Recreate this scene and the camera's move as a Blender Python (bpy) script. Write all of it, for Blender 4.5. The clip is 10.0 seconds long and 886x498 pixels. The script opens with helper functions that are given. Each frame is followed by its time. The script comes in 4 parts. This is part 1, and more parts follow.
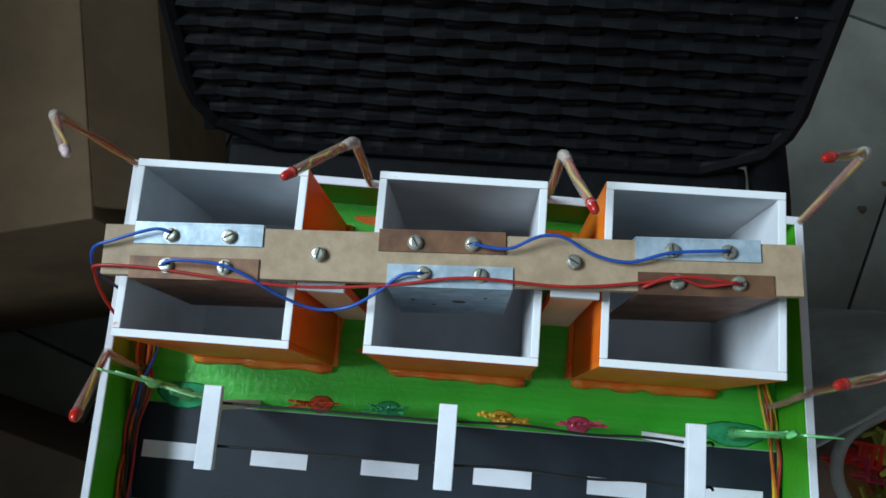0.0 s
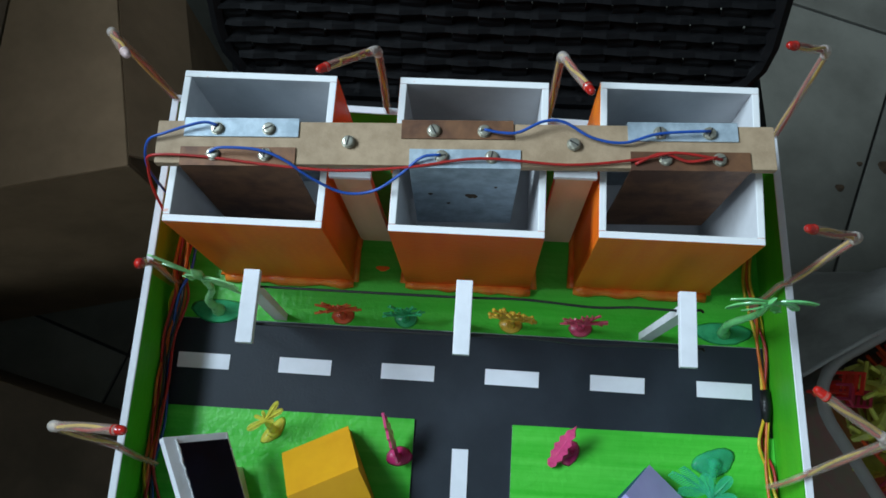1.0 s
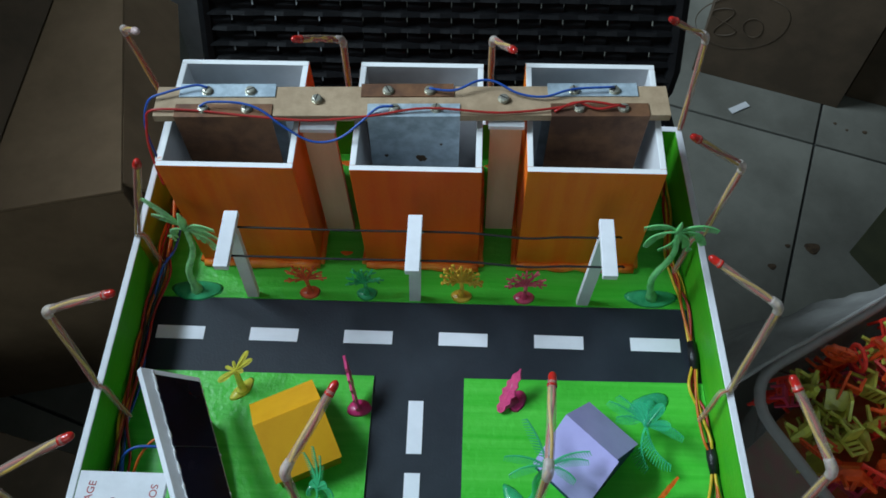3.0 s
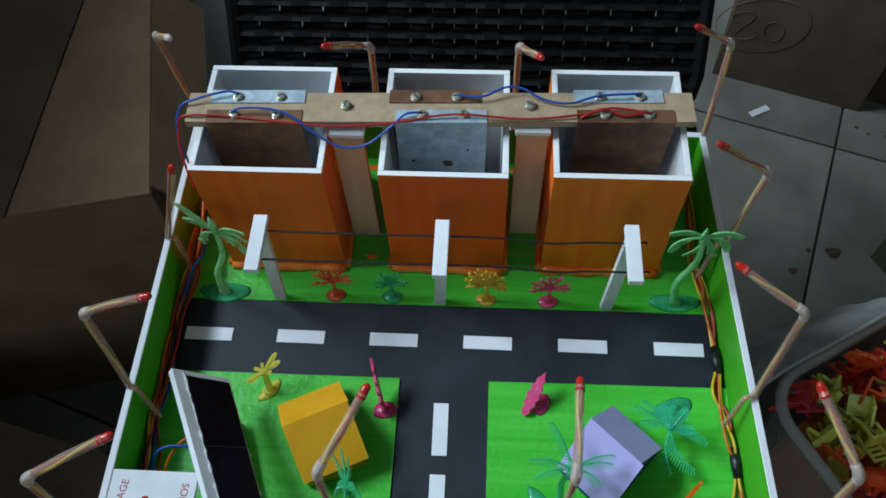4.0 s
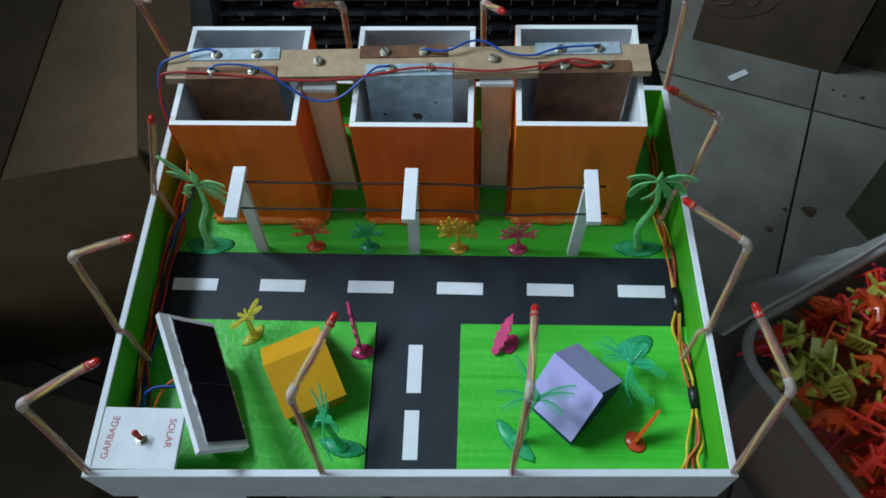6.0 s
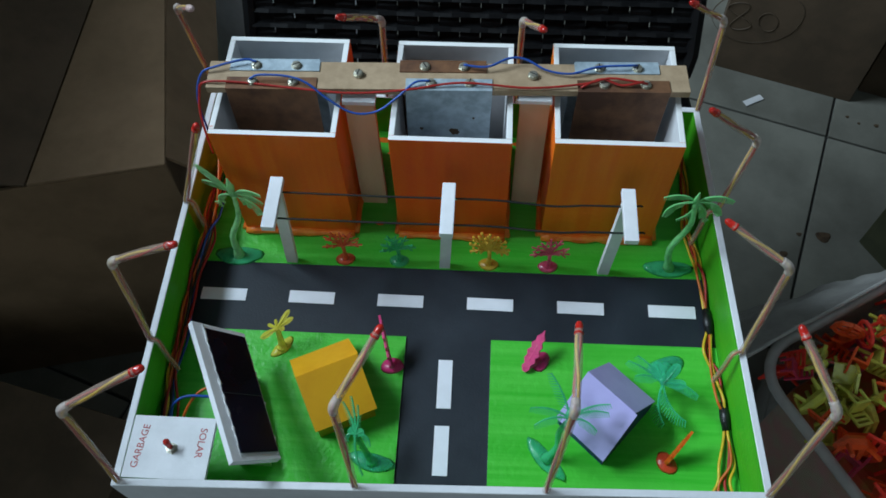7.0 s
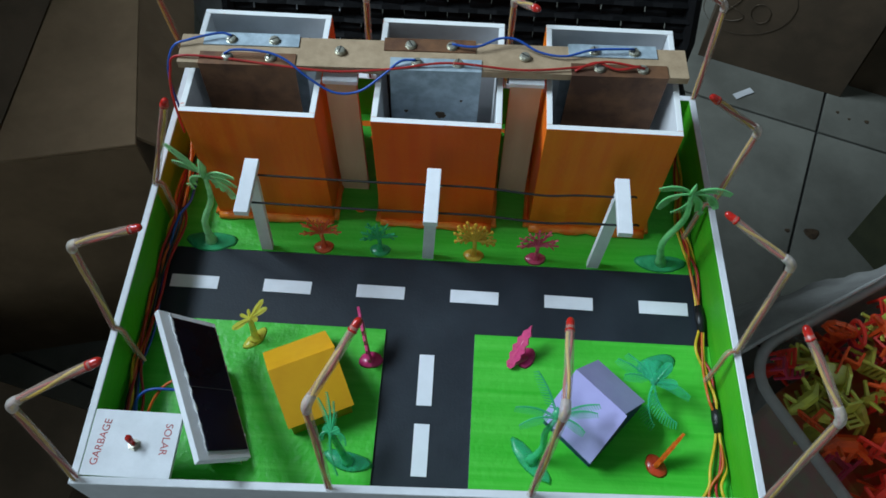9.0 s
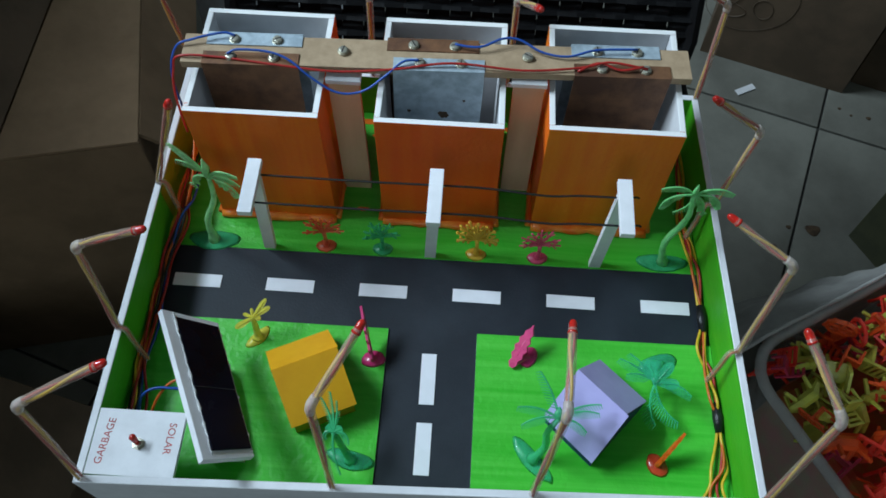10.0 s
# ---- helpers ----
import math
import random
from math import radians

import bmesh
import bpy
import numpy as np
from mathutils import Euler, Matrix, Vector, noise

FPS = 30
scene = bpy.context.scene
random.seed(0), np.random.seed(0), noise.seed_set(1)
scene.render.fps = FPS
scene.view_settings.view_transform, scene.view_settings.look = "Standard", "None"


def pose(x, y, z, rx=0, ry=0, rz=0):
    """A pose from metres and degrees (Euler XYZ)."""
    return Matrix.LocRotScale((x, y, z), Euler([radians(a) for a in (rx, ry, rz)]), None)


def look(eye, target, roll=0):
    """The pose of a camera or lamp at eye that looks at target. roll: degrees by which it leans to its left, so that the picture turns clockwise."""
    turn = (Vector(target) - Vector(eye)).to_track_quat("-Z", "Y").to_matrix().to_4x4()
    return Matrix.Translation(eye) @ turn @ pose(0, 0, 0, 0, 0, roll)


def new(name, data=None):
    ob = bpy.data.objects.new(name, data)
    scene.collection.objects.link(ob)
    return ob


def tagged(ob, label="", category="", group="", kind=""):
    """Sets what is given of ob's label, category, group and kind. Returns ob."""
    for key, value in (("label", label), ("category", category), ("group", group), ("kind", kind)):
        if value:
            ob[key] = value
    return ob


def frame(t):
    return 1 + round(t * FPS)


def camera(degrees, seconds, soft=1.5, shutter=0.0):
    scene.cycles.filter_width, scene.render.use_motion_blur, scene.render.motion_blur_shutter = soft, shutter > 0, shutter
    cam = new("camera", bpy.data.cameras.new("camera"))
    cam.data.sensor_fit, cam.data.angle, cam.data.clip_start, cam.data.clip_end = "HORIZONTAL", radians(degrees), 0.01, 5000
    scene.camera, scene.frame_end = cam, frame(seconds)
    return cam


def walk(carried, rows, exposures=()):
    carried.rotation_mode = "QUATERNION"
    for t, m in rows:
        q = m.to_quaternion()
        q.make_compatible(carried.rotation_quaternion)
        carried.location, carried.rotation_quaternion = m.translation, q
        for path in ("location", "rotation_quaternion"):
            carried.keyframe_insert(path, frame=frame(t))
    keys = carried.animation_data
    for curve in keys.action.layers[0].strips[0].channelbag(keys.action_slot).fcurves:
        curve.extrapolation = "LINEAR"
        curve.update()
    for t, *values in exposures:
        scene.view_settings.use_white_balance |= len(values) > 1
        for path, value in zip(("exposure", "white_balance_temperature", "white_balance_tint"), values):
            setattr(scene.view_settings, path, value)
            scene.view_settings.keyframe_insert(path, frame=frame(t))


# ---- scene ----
cam = camera(56.8, 10.0, soft=1.65)
PATH = [
    (0, (0.015, 0.206, 1.007), (-0.1026, 0.6087, -0.9482), -12.0),
    (0.5, (0.029, 0.164, 1.028), (-0.0851, 0.5922, -0.9224), -10.8),
    (1, (0.01, 0.099, 1.036), (-0.0964, 0.6380, -0.8872), -7.9),
    (1.5, (-0.009, 0.016, 1.029), (-0.0501, 0.7390, -0.8345), -2.6),
    (2, (0.008, -0.039, 1.03), (-0.0281, 0.8582, -0.7574), -3.0),
    (2.5, (0.031, -0.063, 1.031), (-0.0335, 0.8951, -0.7229), -3.2),
    (2.7, (0.037, -0.08, 1.034), (-0.0235, 0.9091, -0.7039), -2.2),
    (3.8, (0.031, -0.099, 1.039), (-0.063, 0.925, -0.676), -2.9),
    (4, (0.028, -0.093, 1.044), (-0.0739, 0.9170, -0.6794), -3.3),
    (4.5, (0.025, -0.094, 1.044), (-0.0881, 0.8817, -0.6986), -3.6),
    (5, (0.038, -0.101, 1.04), (-0.0545, 0.8207, -0.7326), -2.8),
    (5.5, (0.05, -0.114, 1.048), (-0.037, 0.772, -0.743), -3.5),
    (5.7, (0.054, -0.122, 1.058), (-0.047, 0.797, -0.715), -4.7),
    (6.8, (0.032, -0.139, 1.056), (-0.081, 0.876, -0.664), -4.0),
    (7, (0.023, -0.134, 1.057), (-0.0691, 0.8766, -0.6658), -2.3),
    (7.5, (0.02, -0.131, 1.056), (-0.047, 0.875, -0.671), -0.3),
    (8, (0.022, -0.128, 1.045), (-0.0275, 0.8707, -0.6872), 0.6),
    (8.5, (0.022, -0.121, 1.038), (-0.0217, 0.8741, -0.6966), 1.0),
    (9, (0.02, -0.119, 1.03), (-0.025, 0.874, -0.705), 1.0),
    (9.5, (0.015, -0.118, 1.03), (-0.0272, 0.8781, -0.7034), 1.1),
    (10, (0.018, -0.115, 1.034), (-0.0265, 0.8616, -0.7107), 1.1),
]
walk(cam, [(t, look(eye, target, roll)) for t, eye, target, roll in PATH],
     [(0.0, 0.01), (0.5, 0.02), (1.0, -0.02), (1.5, -0.05), (2.5, -0.07), (4.0, -0.12), (5.0, -0.14), (5.5, -0.07), (7.0, -0.14), (8.0, -0.12), (9.0, -0.08), (10.0, -0.06)])


# ---- light ----
world = bpy.data.worlds.new("sky")
scene.world = world
world.use_nodes = True
wn = world.node_tree
sky = wn.nodes.new("ShaderNodeTexSky")
sky.sky_type, sky.sun_disc = "NISHITA", False
sky.sun_elevation, sky.sun_rotation = radians(40), radians(270)
wn.links.new(sky.outputs[0], wn.nodes["Background"].inputs[0])
wn.nodes["Background"].inputs[1].default_value = 0.025

lamp = bpy.data.lights.new("window_daylight", "AREA")
lamp.shape, lamp.size, lamp.size_y, lamp.energy, lamp.color = "RECTANGLE", 1.2, 0.60, 83.0, (0.71, 0.90, 1.04)
new("window_daylight", lamp).matrix_world = look((-1.60, 0.60, 2.25), (0.0, 0.25, 0.5))

# fill lamp added in an unseen doorway behind the camera, to brighten the fronts
lamp = bpy.data.lights.new("front_fill", "AREA")
lamp.shape, lamp.size, lamp.size_y, lamp.energy, lamp.color = "RECTANGLE", 0.86, 1.5, 5.2, (0.74, 0.93, 1.0)
new("front_fill", lamp).matrix_world = look((-0.29, -1.78, 1.30), (0.0, 0.25, 0.6))

# ---- materials ----


def material(name, color, rough=0.6, metal=0.0, grain=0.0, scale=40.0, stretch=(1, 1, 1), second=None, bump=0.0, bump_scale=400.0,
             alpha=1.0, ior=1.45, trans=0.0, sub=0.0, coat=0.0, low=0.35, high=0.65, detail=6.0):
    """Noise-mixed colour (color and second), fine relief, and what the surface is."""
    m = bpy.data.materials.new(name)
    m.use_nodes = True
    n, l = m.node_tree.nodes, m.node_tree.links
    b = n["Principled BSDF"]
    b.inputs["Base Color"].default_value = (*color, 1)
    b.inputs["Roughness"].default_value = rough
    b.inputs["Metallic"].default_value = metal
    b.inputs["Alpha"].default_value = alpha
    b.inputs["IOR"].default_value = ior
    b.inputs["Transmission Weight"].default_value = trans
    b.inputs["Coat Weight"].default_value = coat
    if sub:
        b.inputs["Subsurface Weight"].default_value = sub
        b.inputs["Subsurface Radius"].default_value = (0.004, 0.004, 0.004)
    tc = n.new("ShaderNodeTexCoord")
    if second is None and grain:
        second = tuple(c * (1 - grain) for c in color)
    if second is not None:
        mp = n.new("ShaderNodeMapping")
        mp.inputs["Scale"].default_value = stretch
        l.new(tc.outputs["Object"], mp.inputs[0])
        tx = n.new("ShaderNodeTexNoise")
        tx.inputs["Scale"].default_value, tx.inputs["Detail"].default_value, tx.inputs["Roughness"].default_value = scale, detail, 0.62
        l.new(mp.outputs[0], tx.inputs["Vector"])
        big = n.new("ShaderNodeTexNoise")
        big.inputs["Scale"].default_value, big.inputs["Detail"].default_value = scale * 0.23, 3.0
        l.new(mp.outputs[0], big.inputs["Vector"])
        av = n.new("ShaderNodeMath")
        av.operation = "MULTIPLY_ADD"
        l.new(big.outputs[0], av.inputs[0])
        av.inputs[1].default_value = 0.6
        l.new(tx.outputs[0], av.inputs[2])
        rp = n.new("ShaderNodeMapRange")
        rp.inputs[1].default_value, rp.inputs[2].default_value = low + 0.3, high + 0.3
        l.new(av.outputs[0], rp.inputs[0])
        mx = n.new("ShaderNodeMix")
        mx.data_type = "RGBA"
        mx.inputs[6].default_value, mx.inputs[7].default_value = (*color, 1), (*second, 1)
        l.new(rp.outputs[0], mx.inputs[0])
        l.new(mx.outputs[2], b.inputs["Base Color"])
        rr = n.new("ShaderNodeMapRange")
        rr.inputs[3].default_value, rr.inputs[4].default_value = max(rough - 0.08, 0.03), min(rough + 0.1, 1)
        l.new(tx.outputs[0], rr.inputs[0])
        l.new(rr.outputs[0], b.inputs["Roughness"])
    if bump:
        bt = n.new("ShaderNodeTexNoise")
        bt.inputs["Scale"].default_value, bt.inputs["Detail"].default_value = bump_scale, 4.0
        l.new(tc.outputs["Object"], bt.inputs["Vector"])
        bp = n.new("ShaderNodeBump")
        bp.inputs["Strength"].default_value, bp.inputs["Distance"].default_value = bump, 0.002
        l.new(bt.outputs[0], bp.inputs["Height"])
        l.new(bp.outputs[0], b.inputs["Normal"])
    return m


M = {}
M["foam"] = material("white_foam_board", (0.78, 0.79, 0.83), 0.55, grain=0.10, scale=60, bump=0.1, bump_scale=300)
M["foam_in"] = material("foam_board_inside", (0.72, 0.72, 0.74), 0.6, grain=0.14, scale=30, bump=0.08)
M["paper"] = material("white_paper", (0.82, 0.83, 0.89), 0.6, grain=0.05, scale=90)
M["green"] = material("green_poster_paint", (0.042, 0.47, 0.028), 0.36, scale=130, stretch=(0.05, 1.3, 1), second=(0.115, 0.64, 0.075), bump=0.3, bump_scale=220, low=0.36, high=0.92)
M["green_wall"] = material("green_painted_wall", (0.050, 0.40, 0.014), 0.45, scale=60, stretch=(1, 0.10, 1.2), second=(0.10, 0.50, 0.022), bump=0.2, bump_scale=250, low=0.42, high=0.85)
M["olive_wash"] = material("olive_wall_colour", (0.17, 0.30, 0.012), 0.45, scale=50, stretch=(1, 0.15, 1.2), second=(0.26, 0.29, 0.014), bump=0.2, bump_scale=250)
for key, a, b in (("orange", (0.82, 0.115, 0.006), (0.90, 0.215, 0.013)), ("orange_deep", (0.80, 0.085, 0.005), (0.87, 0.140, 0.008)), ("orange_light", (0.85, 0.145, 0.006), (0.93, 0.255, 0.015))):
    M[key] = material(key + "_poster_paint", a, 0.45, scale=55, stretch=(1.6, 1.6, 0.10), second=b, bump=0.2, bump_scale=200, low=0.34, high=0.80)
M["foam_edge"] = material("foam_edge_with_paint_smears", (0.80, 0.80, 0.80), 0.55, scale=55, second=(0.72, 0.17, 0.04), bump=0.1, bump_scale=300, low=0.66, high=0.72)
M["orange_red"] = material("orange_red_glue", (0.80, 0.13, 0.012), 0.32, scale=80, second=(0.88, 0.30, 0.04), bump=0.5, bump_scale=150)
M["road"] = material("black_card", (0.014, 0.019, 0.027), 0.55, scale=25, second=(0.021, 0.028, 0.038), ior=1.38, bump=0.10, bump_scale=500)
M["mdf"] = material("brown_fibreboard", (0.42, 0.30, 0.19), 0.65, scale=120, second=(0.33, 0.23, 0.14), bump=0.15, bump_scale=700)
M["mdf_edge"] = material("fibreboard_strip", (0.62, 0.45, 0.32), 0.62, scale=60, stretch=(1, 1, 0.15), second=(0.54, 0.38, 0.26), bump=0.12)
M["zinc"] = material("zinc_sheet", (0.52, 0.62, 0.69), 0.42, 0.30, scale=110, second=(0.33, 0.41, 0.47), bump=0.08)
M["copper"] = material("dull_copper_sheet", (0.23, 0.11, 0.055), 0.5, 0.30, scale=60, second=(0.11, 0.052, 0.032), bump=0.08)
M["steel"] = material("screw_steel", (0.62, 0.60, 0.50), 0.34, 0.80, grain=0.35, scale=300)
M["blue_wire"] = material("blue_wire", (0.016, 0.085, 0.40), 0.38, grain=0.25, scale=200)
M["red_wire"] = material("red_wire", (0.42, 0.022, 0.018), 0.38, grain=0.25, scale=200)
M["yellow_wire"] = material("yellow_wire", (0.72, 0.46, 0.03), 0.38, grain=0.25, scale=200)
M["orange_wire"] = material("orange_wire", (0.62, 0.13, 0.015), 0.38, grain=0.25, scale=200)
M["black_wire"] = material("black_wire", (0.012, 0.012, 0.014), 0.42, grain=0.3, scale=200)
M["tape"] = material("black_tape", (0.010, 0.010, 0.011), 0.35, grain=0.3, scale=200, bump=0.3)
M["straw"] = material("clear_straw", (0.66, 0.50, 0.41), 0.24, alpha=0.32, grain=0.25, scale=90)
M["joint"] = material("cloudy_glue_joint", (0.74, 0.66, 0.61), 0.3, alpha=0.50, grain=0.25, scale=250, bump=0.3)
M["led"] = material("red_led", (0.52, 0.018, 0.012), 0.16, grain=0.35, scale=300, coat=0.3)
M["led_dull"] = material("unlit_pink_tip", (0.62, 0.45, 0.43), 0.3, grain=0.2, scale=300)
M["roof_y"] = material("yellow_card", (0.86, 0.42, 0.012), 0.5, scale=50, second=(0.80, 0.37, 0.01), bump=0.05)
M["roof_p"] = material("lilac_card", (0.45, 0.41, 0.74), 0.5, scale=50, second=(0.40, 0.36, 0.68), bump=0.05)
M["navy"] = material("navy_card", (0.012, 0.02, 0.16), 0.5, grain=0.3, scale=60)
M["house_y"] = material("yellow_house_wall", (0.62, 0.30, 0.012), 0.5, grain=0.2, scale=60)
M["pv"] = material("solar_cell", (0.004, 0.0045, 0.008), 0.24, ior=1.2, scale=35, second=(0.006, 0.007, 0.016))
M["pv_line"] = material("solar_grid_line", (0.10, 0.10, 0.13), 0.35, 0.5, grain=0.3)
M["glue"] = material("hot_glue", (0.62, 0.62, 0.62), 0.22, grain=0.3, scale=200, bump=0.5, bump_scale=200)
M["ink"] = material("red_ink", (0.55, 0.08, 0.08), 0.6, grain=0.4, scale=500)
M["marker"] = material("faded_marker", (0.10, 0.07, 0.045), 0.6, grain=0.4, scale=200)


def toy(name, color, alpha=0.82):
    return material(name, color, 0.28, second=tuple(min(1, c * 1.35 + 0.01) for c in color), scale=110, alpha=alpha, coat=0.2, bump=0.08, bump_scale=300)


M["t_green"] = toy("green_toy_plastic", (0.045, 0.46, 0.19), 0.66)
M["t_leaf"] = toy("leaf_green_toy_plastic", (0.17, 0.56, 0.20), 0.84)
M["t_pale"] = toy("pale_green_toy_plastic", (0.30, 0.68, 0.29), 0.84)
M["t_teal"] = toy("teal_toy_plastic", (0.045, 0.54, 0.27), 0.45)
M["t_yellow"] = toy("yellow_toy_plastic", (0.74, 0.68, 0.08), 0.68)
M["t_gold"] = toy("golden_toy_plastic", (0.80, 0.46, 0.05), 0.7)
M["t_red"] = toy("red_toy_plastic", (0.66, 0.06, 0.02))
M["t_mag"] = toy("magenta_toy_plastic", (0.60, 0.03, 0.17))
M["t_pink"] = toy("pink_toy_plastic", (0.66, 0.06, 0.20))
M["t_orange"] = toy("orange_toy_plastic", (0.72, 0.12, 0.01))
M["t_bush_red"] = toy("translucent_red_toy_plastic", (0.72, 0.10, 0.04), 0.62)
M["t_bush_mag"] = toy("translucent_magenta_toy_plastic", (0.72, 0.08, 0.18), 0.68)
M["chair"] = material("black_wicker_plastic", (0.0045, 0.0045, 0.005), 0.55, ior=1.18, scale=60, second=(0.007, 0.007, 0.0075), bump=0.2, bump_scale=260)
M["heap_core"] = material("red_plastic_heap_core", (0.42, 0.05, 0.02), 0.5, scale=60, second=(0.30, 0.16, 0.03))
for key, a in (("p_red", (0.88, 0.045, 0.025)), ("p_orange", (0.90, 0.105, 0.02)), ("p_yellow", (0.66, 0.68, 0.10)), ("p_green", (0.08, 0.52, 0.14)), ("p_mag", (0.58, 0.03, 0.09))):
    M[key] = material(key + "_moulded_plastic", a, 0.32, grain=0.25, scale=120, coat=0.2)
M["cardboard"] = material("brown_cardboard", (0.215, 0.135, 0.074), 0.85, scale=18, second=(0.165, 0.104, 0.056), bump=0.15, bump_scale=120)
# darker copy of the brown cardboard, with shade put into the colour
M["cardboard_d"] = material("shade_darkened_cardboard", (0.108, 0.071, 0.043), 0.88, scale=18, second=(0.075, 0.050, 0.030), bump=0.15, bump_scale=120)
M["greenbox"] = material("olive_cardboard", (0.085, 0.09, 0.045), 0.85, scale=20, second=(0.06, 0.065, 0.035), bump=0.1)
M["tile"] = material("beige_floor_tile", (0.225, 0.222, 0.19), 0.42, scale=7, second=(0.138, 0.134, 0.114), bump=0.03)
M["grout"] = material("dark_grout", (0.05, 0.05, 0.046), 0.9, grain=0.4, scale=90)
M["dirt"] = material("dried_brown_stain", (0.09, 0.055, 0.03), 0.7, grain=0.5, scale=120)
M["wall"] = material("room_wall_paint", (0.46, 0.47, 0.45), 0.8, scale=5, second=(0.40, 0.41, 0.39), bump=0.1, bump_scale=60)
M["ceil"] = material("ceiling_paint", (0.60, 0.60, 0.58), 0.85, scale=5, second=(0.54, 0.54, 0.52))
M["tub"] = material("clear_tub_plastic", (0.70, 0.70, 0.68), 0.2, alpha=0.20, grain=0.2, scale=30, bump=0.1, bump_scale=40)
M["rim"] = material("tub_rim_plastic", (0.62, 0.61, 0.59), 0.25, alpha=0.62, grain=0.2, scale=30)
M["bag"] = material("grey_translucent_bag", (0.46, 0.45, 0.43), 0.4, alpha=0.72, scale=20, second=(0.30, 0.29, 0.28), bump=0.4, bump_scale=30)

# ---- mesh helpers ----


def mesh_object(name, bm, mats, parent=None, label="", smooth=False):
    bmesh.ops.recalc_face_normals(bm, faces=bm.faces)
    me = bpy.data.meshes.new(name)
    bm.to_mesh(me)
    bm.free()
    for m in (mats if isinstance(mats, (list, tuple)) else [mats]):
        me.materials.append(M[m])
    if smooth:
        for p in me.polygons:
            p.use_smooth = True
    ob = new(name, me)
    if parent is not None:
        ob.parent = parent
    if label:
        ob["label"] = label
    return ob


def part(name, bm, mats, parent, label="", smooth=False):
    return mesh_object(name, bm, mats, parent, label, smooth)


def thing(name, m, label, category, group="", kind=""):
    ob = new(name)
    ob.empty_display_size = 0.02
    ob.matrix_basis = m
    return tagged(ob, label, category, group, kind)


def add_box(bm, c, size, m=None, bevel=0.0, mat=0):
    """A bevelled box with its centre at c."""
    r = bmesh.ops.create_cube(bm, size=1.0)
    vs = r["verts"]
    for v in vs:
        v.co = Vector((v.co.x * size[0], v.co.y * size[1], v.co.z * size[2]))
    fs = {f for v in vs for f in v.link_faces}
    if bevel:
        es = list({e for v in vs for e in v.link_edges})
        rb = bmesh.ops.bevel(bm, geom=es, offset=bevel, segments=2, affect="EDGES", profile=0.6)
        vs = list({v for v in rb["verts"]} | {v for v in vs if v.is_valid})
        fs = {f for v in vs for f in v.link_faces}
    for v in vs:
        v.co = v.co + Vector(c)
        if m is not None:
            v.co = m @ v.co
    for f in fs:
        f.material_index = mat
    return fs


def box(c, size, m=None, bevel=0.0, mat=0):
    bm = bmesh.new()
    add_box(bm, c, size, m, bevel, mat)
    return bm


def glide(pts, n):
    """Points on a smooth curve through pts, n to a stretch."""
    p = [Vector(q) for q in pts]
    p = [2 * p[0] - p[1]] + p + [2 * p[-1] - p[-2]]
    out = []
    for i in range(1, len(p) - 2):
        for k in range(n):
            t = k / n
            out.append(0.5 * (2 * p[i] + (p[i + 1] - p[i - 1]) * t + (2 * p[i - 1] - 5 * p[i] + 4 * p[i + 1] - p[i + 2]) * t * t
                              + (3 * p[i] - p[i - 1] - 3 * p[i + 1] + p[i + 2]) * t ** 3))
    return out + [p[-2]]


def add_tube(bm, pts, r, seg=8, cap=True, flat=1.0, mat=0):
    """A round bar swept along pts; r is one radius or one for each point."""
    pts = [Vector(p) for p in pts]
    rs = r if isinstance(r, (list, tuple)) else [r] * len(pts)
    d0 = (pts[1] - pts[0]).normalized()
    side = d0.orthogonal().normalized() if abs(d0.z) > 0.95 else d0.cross(Vector((0, 0, 1))).normalized()
    rings = []
    for i, p in enumerate(pts):
        d = (pts[min(i + 1, len(pts) - 1)] - pts[max(i - 1, 0)]).normalized()
        side = (side - d * side.dot(d)).normalized()
        up = side.cross(d)
        rings.append([bm.verts.new(p + rs[i] * (math.cos(a) * side + flat * math.sin(a) * up)) for a in (2 * math.pi * k / seg for k in range(seg))])
    for a, b in zip(rings, rings[1:]):
        for k in range(seg):
            bm.faces.new((a[k], a[(k + 1) % seg], b[(k + 1) % seg], b[k])).material_index = mat
    if cap:
        bm.faces.new(rings[0][::-1]).material_index = mat
        bm.faces.new(rings[-1]).material_index = mat


def tube(pts, r, seg=8, cap=True, flat=1.0):
    bm = bmesh.new()
    add_tube(bm, pts, r, seg, cap, flat)
    return bm


def add_prism(bm, poly, z0, z1, mat=0):
    """An upright prism over the plan poly."""
    lo = [bm.verts.new((x, y, z0)) for x, y in poly]
    hi = [bm.verts.new((x, y, z1)) for x, y in poly]
    k = len(poly)
    bm.faces.new(lo[::-1]).material_index = mat
    bm.faces.new(hi).material_index = mat
    for i in range(k):
        bm.faces.new((lo[i], lo[(i + 1) % k], hi[(i + 1) % k], hi[i])).material_index = mat


def slab(a, b, c, thick, bm=None):
    """A sheet with corners a, b, b+c-a, c, thickened along its normal."""
    bm = bm or bmesh.new()
    a, b, c = Vector(a), Vector(b), Vector(c)
    d = b + c - a
    n = (b - a).cross(c - a).normalized() * thick
    top = [bm.verts.new(v) for v in (a, b, d, c)]
    bot = [bm.verts.new(v - n) for v in (a, b, d, c)]
    bm.faces.new(top)
    bm.faces.new(bot[::-1])
    for i in range(4):
        bm.faces.new((top[i], bot[i], bot[(i + 1) % 4], top[(i + 1) % 4]))
    return bm


